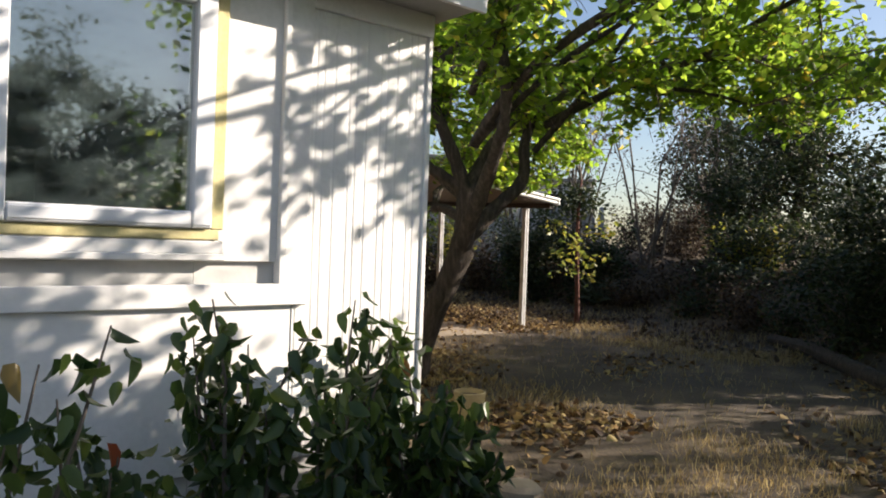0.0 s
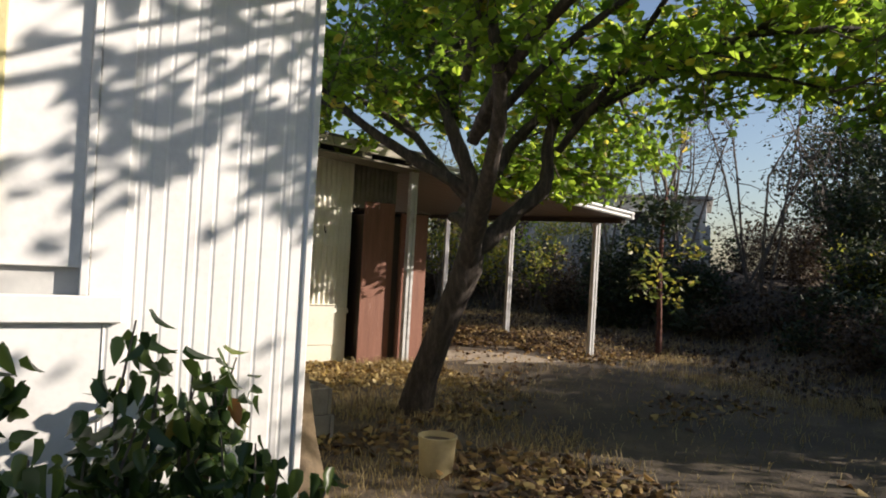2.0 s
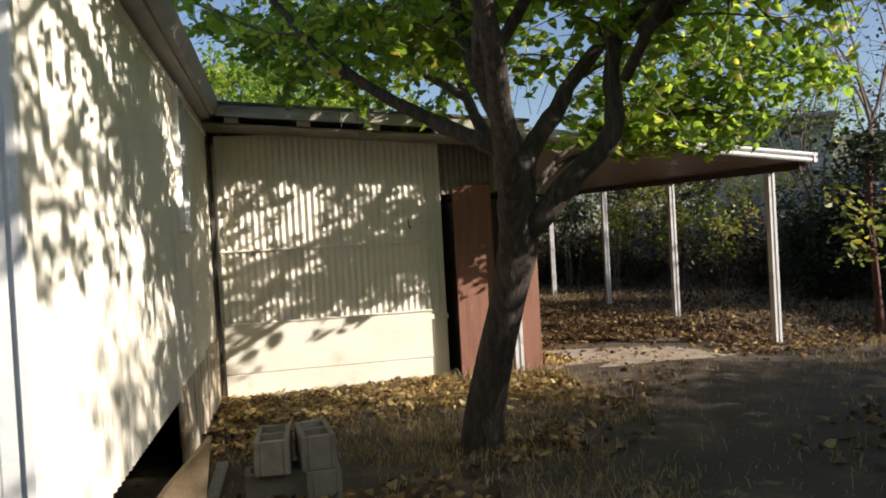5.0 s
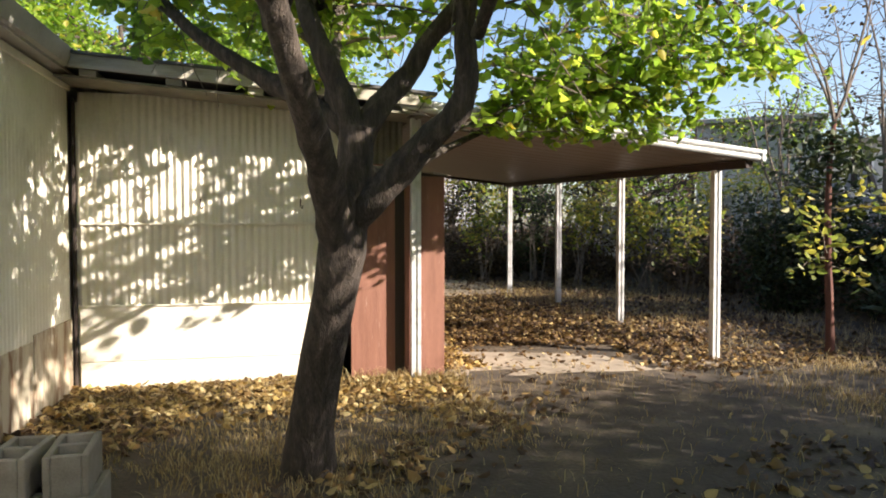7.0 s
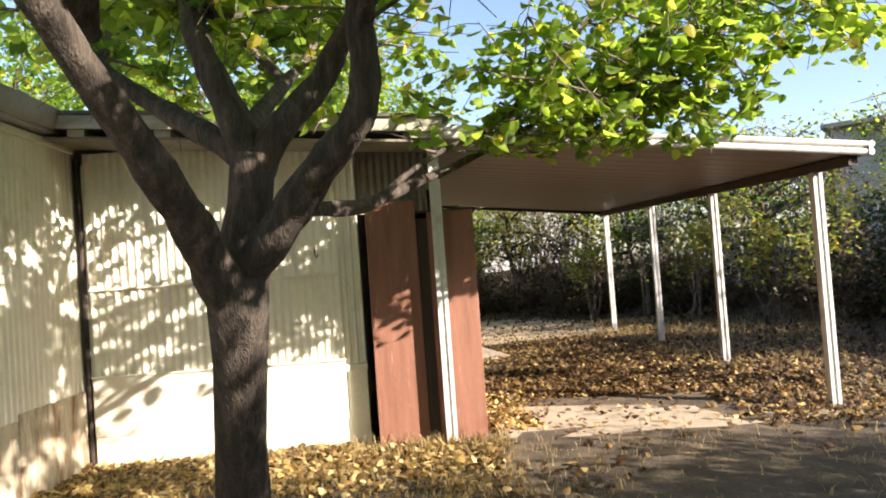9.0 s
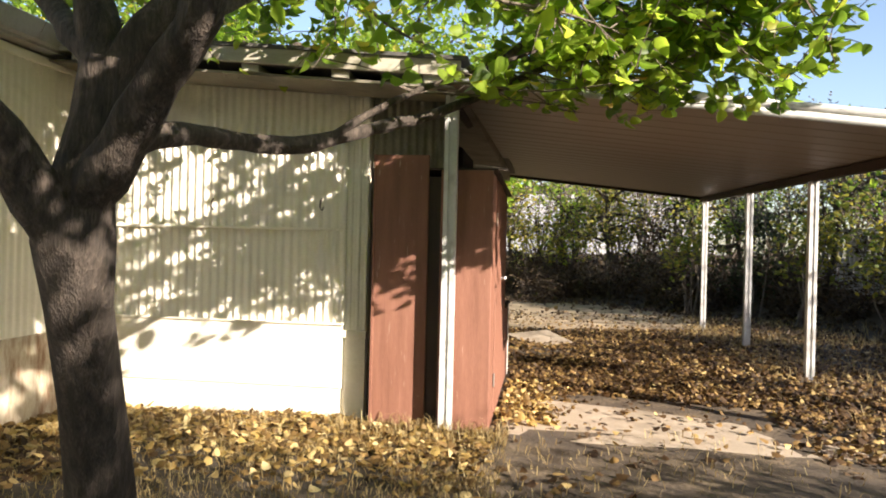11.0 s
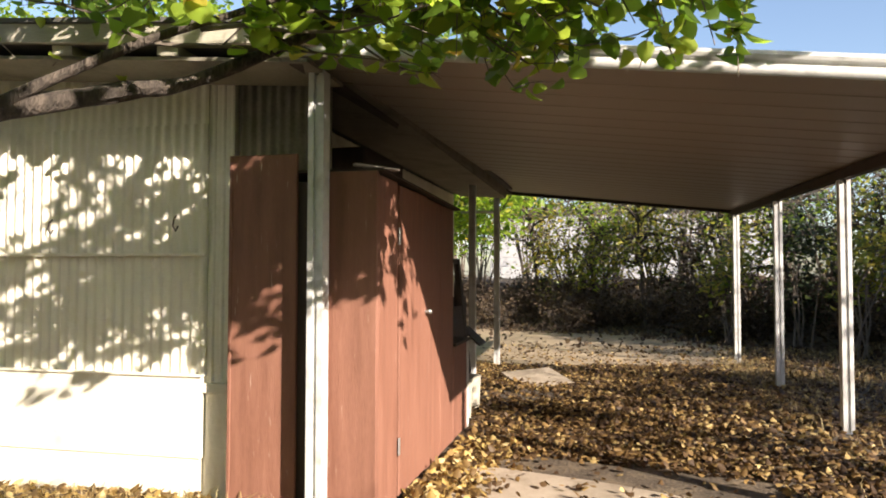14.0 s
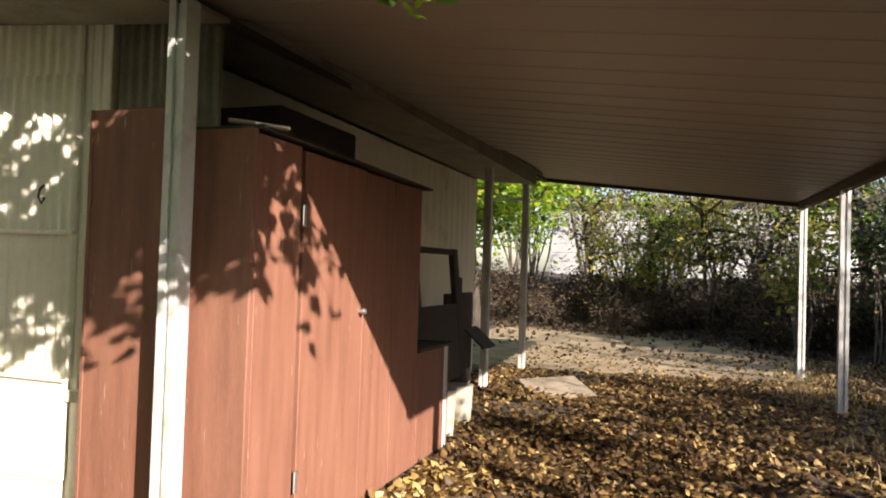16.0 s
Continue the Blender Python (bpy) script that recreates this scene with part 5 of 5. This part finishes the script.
single("flat_stone", g, M_CONC, "flat dusty stone beside the bush", "stone", smooth=True)
ag = thing("agave", (11.9, 9.4, gz(11.9, 9.4)), "grey-green agave with pointed leaves on the bank", "plant")
for k in range(22):
    a, e = k * 2.4, rs.uniform(0.25, 1.2)
    d = Vector((math.cos(a) * math.cos(e), math.sin(a) * math.cos(e), math.sin(e)))
    p = Vector((11.9, 9.4, gz(11.9, 9.4) - 0.02))
    q = [p + d * 0.02, p + d * 0.25, p + d * 0.5 + Vector((0, 0, -0.02)), p + d * 0.75 + Vector((0, 0, -0.09))]
    part("leaf", Geo().tube(q, [0.03, 0.045, 0.03, 0.003], 5), L_AGAVE, ag)

# ---- litter: leaves, straw, grass ----
def scatter(n, box, seed, dens=None):
    r = np.random.default_rng(seed)
    out = []
    while len(out) < n:
        x, y = r.uniform(box[0], box[1]), r.uniform(box[2], box[3])
        if (x < AX + 0.05 and y > AY - 0.05) or (x < BX and BY - 0.02 < y < 14.1) or (4.5 < x < 5.5 and 7.8 < y < 10.4):
            continue
        if dens and r.uniform() > dens(x, y):
            continue
        up = 0.03 if (5.55 < x < 8.25 and 7.8 < y < 8.8) else 0.012
        out.append((x, y, gz(x, y) + up + r.uniform(0, 0.03)))
    return out


def under_carport(x, y):
    d = 0.9 if 8.6 < y < 14.6 and x < 8.9 else 0.35
    if 5.6 < x < 7.6 and 7.6 < y < 9.4 - 0.35 * abs(x - 6.2):
        d = 0.04
    if y > 14.6 and x < 8.5:
        d = 0.05
    return d * (0.55 + 0.6 * noise.noise(Vector((x * 0.8, y * 0.8, 2))))


tagged(leaves("leaf_litter", scatter(33000, (4.6, 10.5, 7.6, 17.5), 1, under_carport), 0.05, L_DRY, flat=0.4, wide=0.7, fold=0.22, seed=51, curl=-0.22), "thick carpet of fallen yellow-brown leaves under the carport", "leaves", kind="stuff")
tagged(leaves("leaf_litter", scatter(3600, (2.3, 5.5, 6.3, 8.0), 2, lambda x, y: smooth(6.3, 7.8, y)), 0.058, L_GOLD, flat=0.4, wide=0.7, fold=0.22, seed=52, curl=-0.2), "fallen yellow leaves heaped along the wall", "leaves", kind="stuff")
tagged(leaves("leaf_litter", scatter(2600, (2.3, 9.5, 1.2, 8.0), 3, lambda x, y: 0.0 if 5.6 < x < 7.3 and y > 7.5 else (1.0 if x < 4.8 or y > 7.2 else 0.2) * 0.8 * smooth(0.0, 0.4, noise.noise(Vector((x * 0.7, y * 0.7, 9))))), 0.07, L_DRY, flat=0.4, wide=0.7, fold=0.22, seed=53, curl=-0.2), "scattered dry leaves on the yard", "leaves", kind="stuff")
tagged(leaves("leaf_litter", scatter(5000, (8.5, 14, 3, 22), 4, lambda x, y: 0.6 if bank_d(x, y) > -1.5 else 0.1), 0.09, L_BROWN, flat=0.5, wide=0.7, seed=54), "brown dead leaves on the bank", "leaves", kind="stuff")
tagged(leaves("leaf_litter", scatter(5000, (0, 11, 16.5, 24), 6, lambda x, y: 0.7 if bank_d(x, y) > -0.6 else 0.06), 0.1, L_BROWN, flat=0.6, wide=0.7, seed=56), "brown dead leaves on the far bank", "leaves", kind="stuff")

tagged(leaves("leaf_litter", scatter(700, (5.46, 6.1, 8.1, 9.8), 7, lambda x, y: 1 - smooth(5.6, 6.1, x)), 0.055, L_GOLD, flat=0.6, wide=0.7, fold=0.22, seed=57, curl=-0.22), "pale dry leaves heaped at the cabinet's foot", "leaves", kind="stuff")


def grass(name, n, box, h, seed, dens, mat, label):
    r = np.random.default_rng(seed)
    vs, fs = [], []
    for (x, y, z) in scatter(n, box, seed, dens):
        a, l = r.uniform(0, 6.28), h * r.uniform(0.4, 1.3)
        dx, dy = math.cos(a), math.sin(a)
        ln = r.uniform(0.3, 1.2) * l
        w = 0.0025
        k = len(vs)
        z -= 0.03
        vs += [(x - dy * w, y + dx * w, z), (x + dy * w, y - dx * w, z), (x + dx * ln * 0.4 + dy * w, y + dy * ln * 0.4 - dx * w, z + l * 0.7), (x + dx * ln * 0.4 - dy * w, y + dy * ln * 0.4 + dx * w, z + l * 0.7), (x + dx * ln, y + dy * ln, z + l * 0.85)]
        fs += [(k, k + 1, k + 2, k + 3), (k + 3, k + 2, k + 4)]
    me = bpy.data.meshes.new(name)
    me.from_pydata(vs, [], fs)
    me.materials.append(mat)
    return tagged(new(name, me), label, "grass", kind="stuff")


grass("dry_grass", 13000, (2.4, 9.5, 1.5, 8.0), 0.07, 61, lambda x, y: 0.05 + smooth(-0.1, 0.35, noise.noise(Vector((x * 0.8, y * 0.8, 1)))) * (1 if x < 5.2 or y < 2.6 or x > 8.3 else 0.12), L_GRASS, "straw-coloured dry grass on the yard")
grass("dry_grass", 9000, (8.0, 13, 4, 17), 0.12, 62, lambda x, y: 0.2 + smooth(0, 0.3, noise.noise(Vector((x * 0.8, y * 0.8, 1)))), L_GRASS, "straw-coloured dry grass at the foot of the bank")
grass("dry_grass", 600, (4.4, 5.6, 7.4, 7.85), 0.12, 63, None, L_GRASS, "dry grass tuft at the post's foot")
grass("dry_grass", 7000, (2.4, 5.6, 5.6, 7.9), 0.05, 64, lambda x, y: 0.3 + 0.7 * smooth(-0.1, 0.3, noise.noise(Vector((x * 1.3, y * 1.3, 5)))), L_GRASS, "golden straw along the wall")
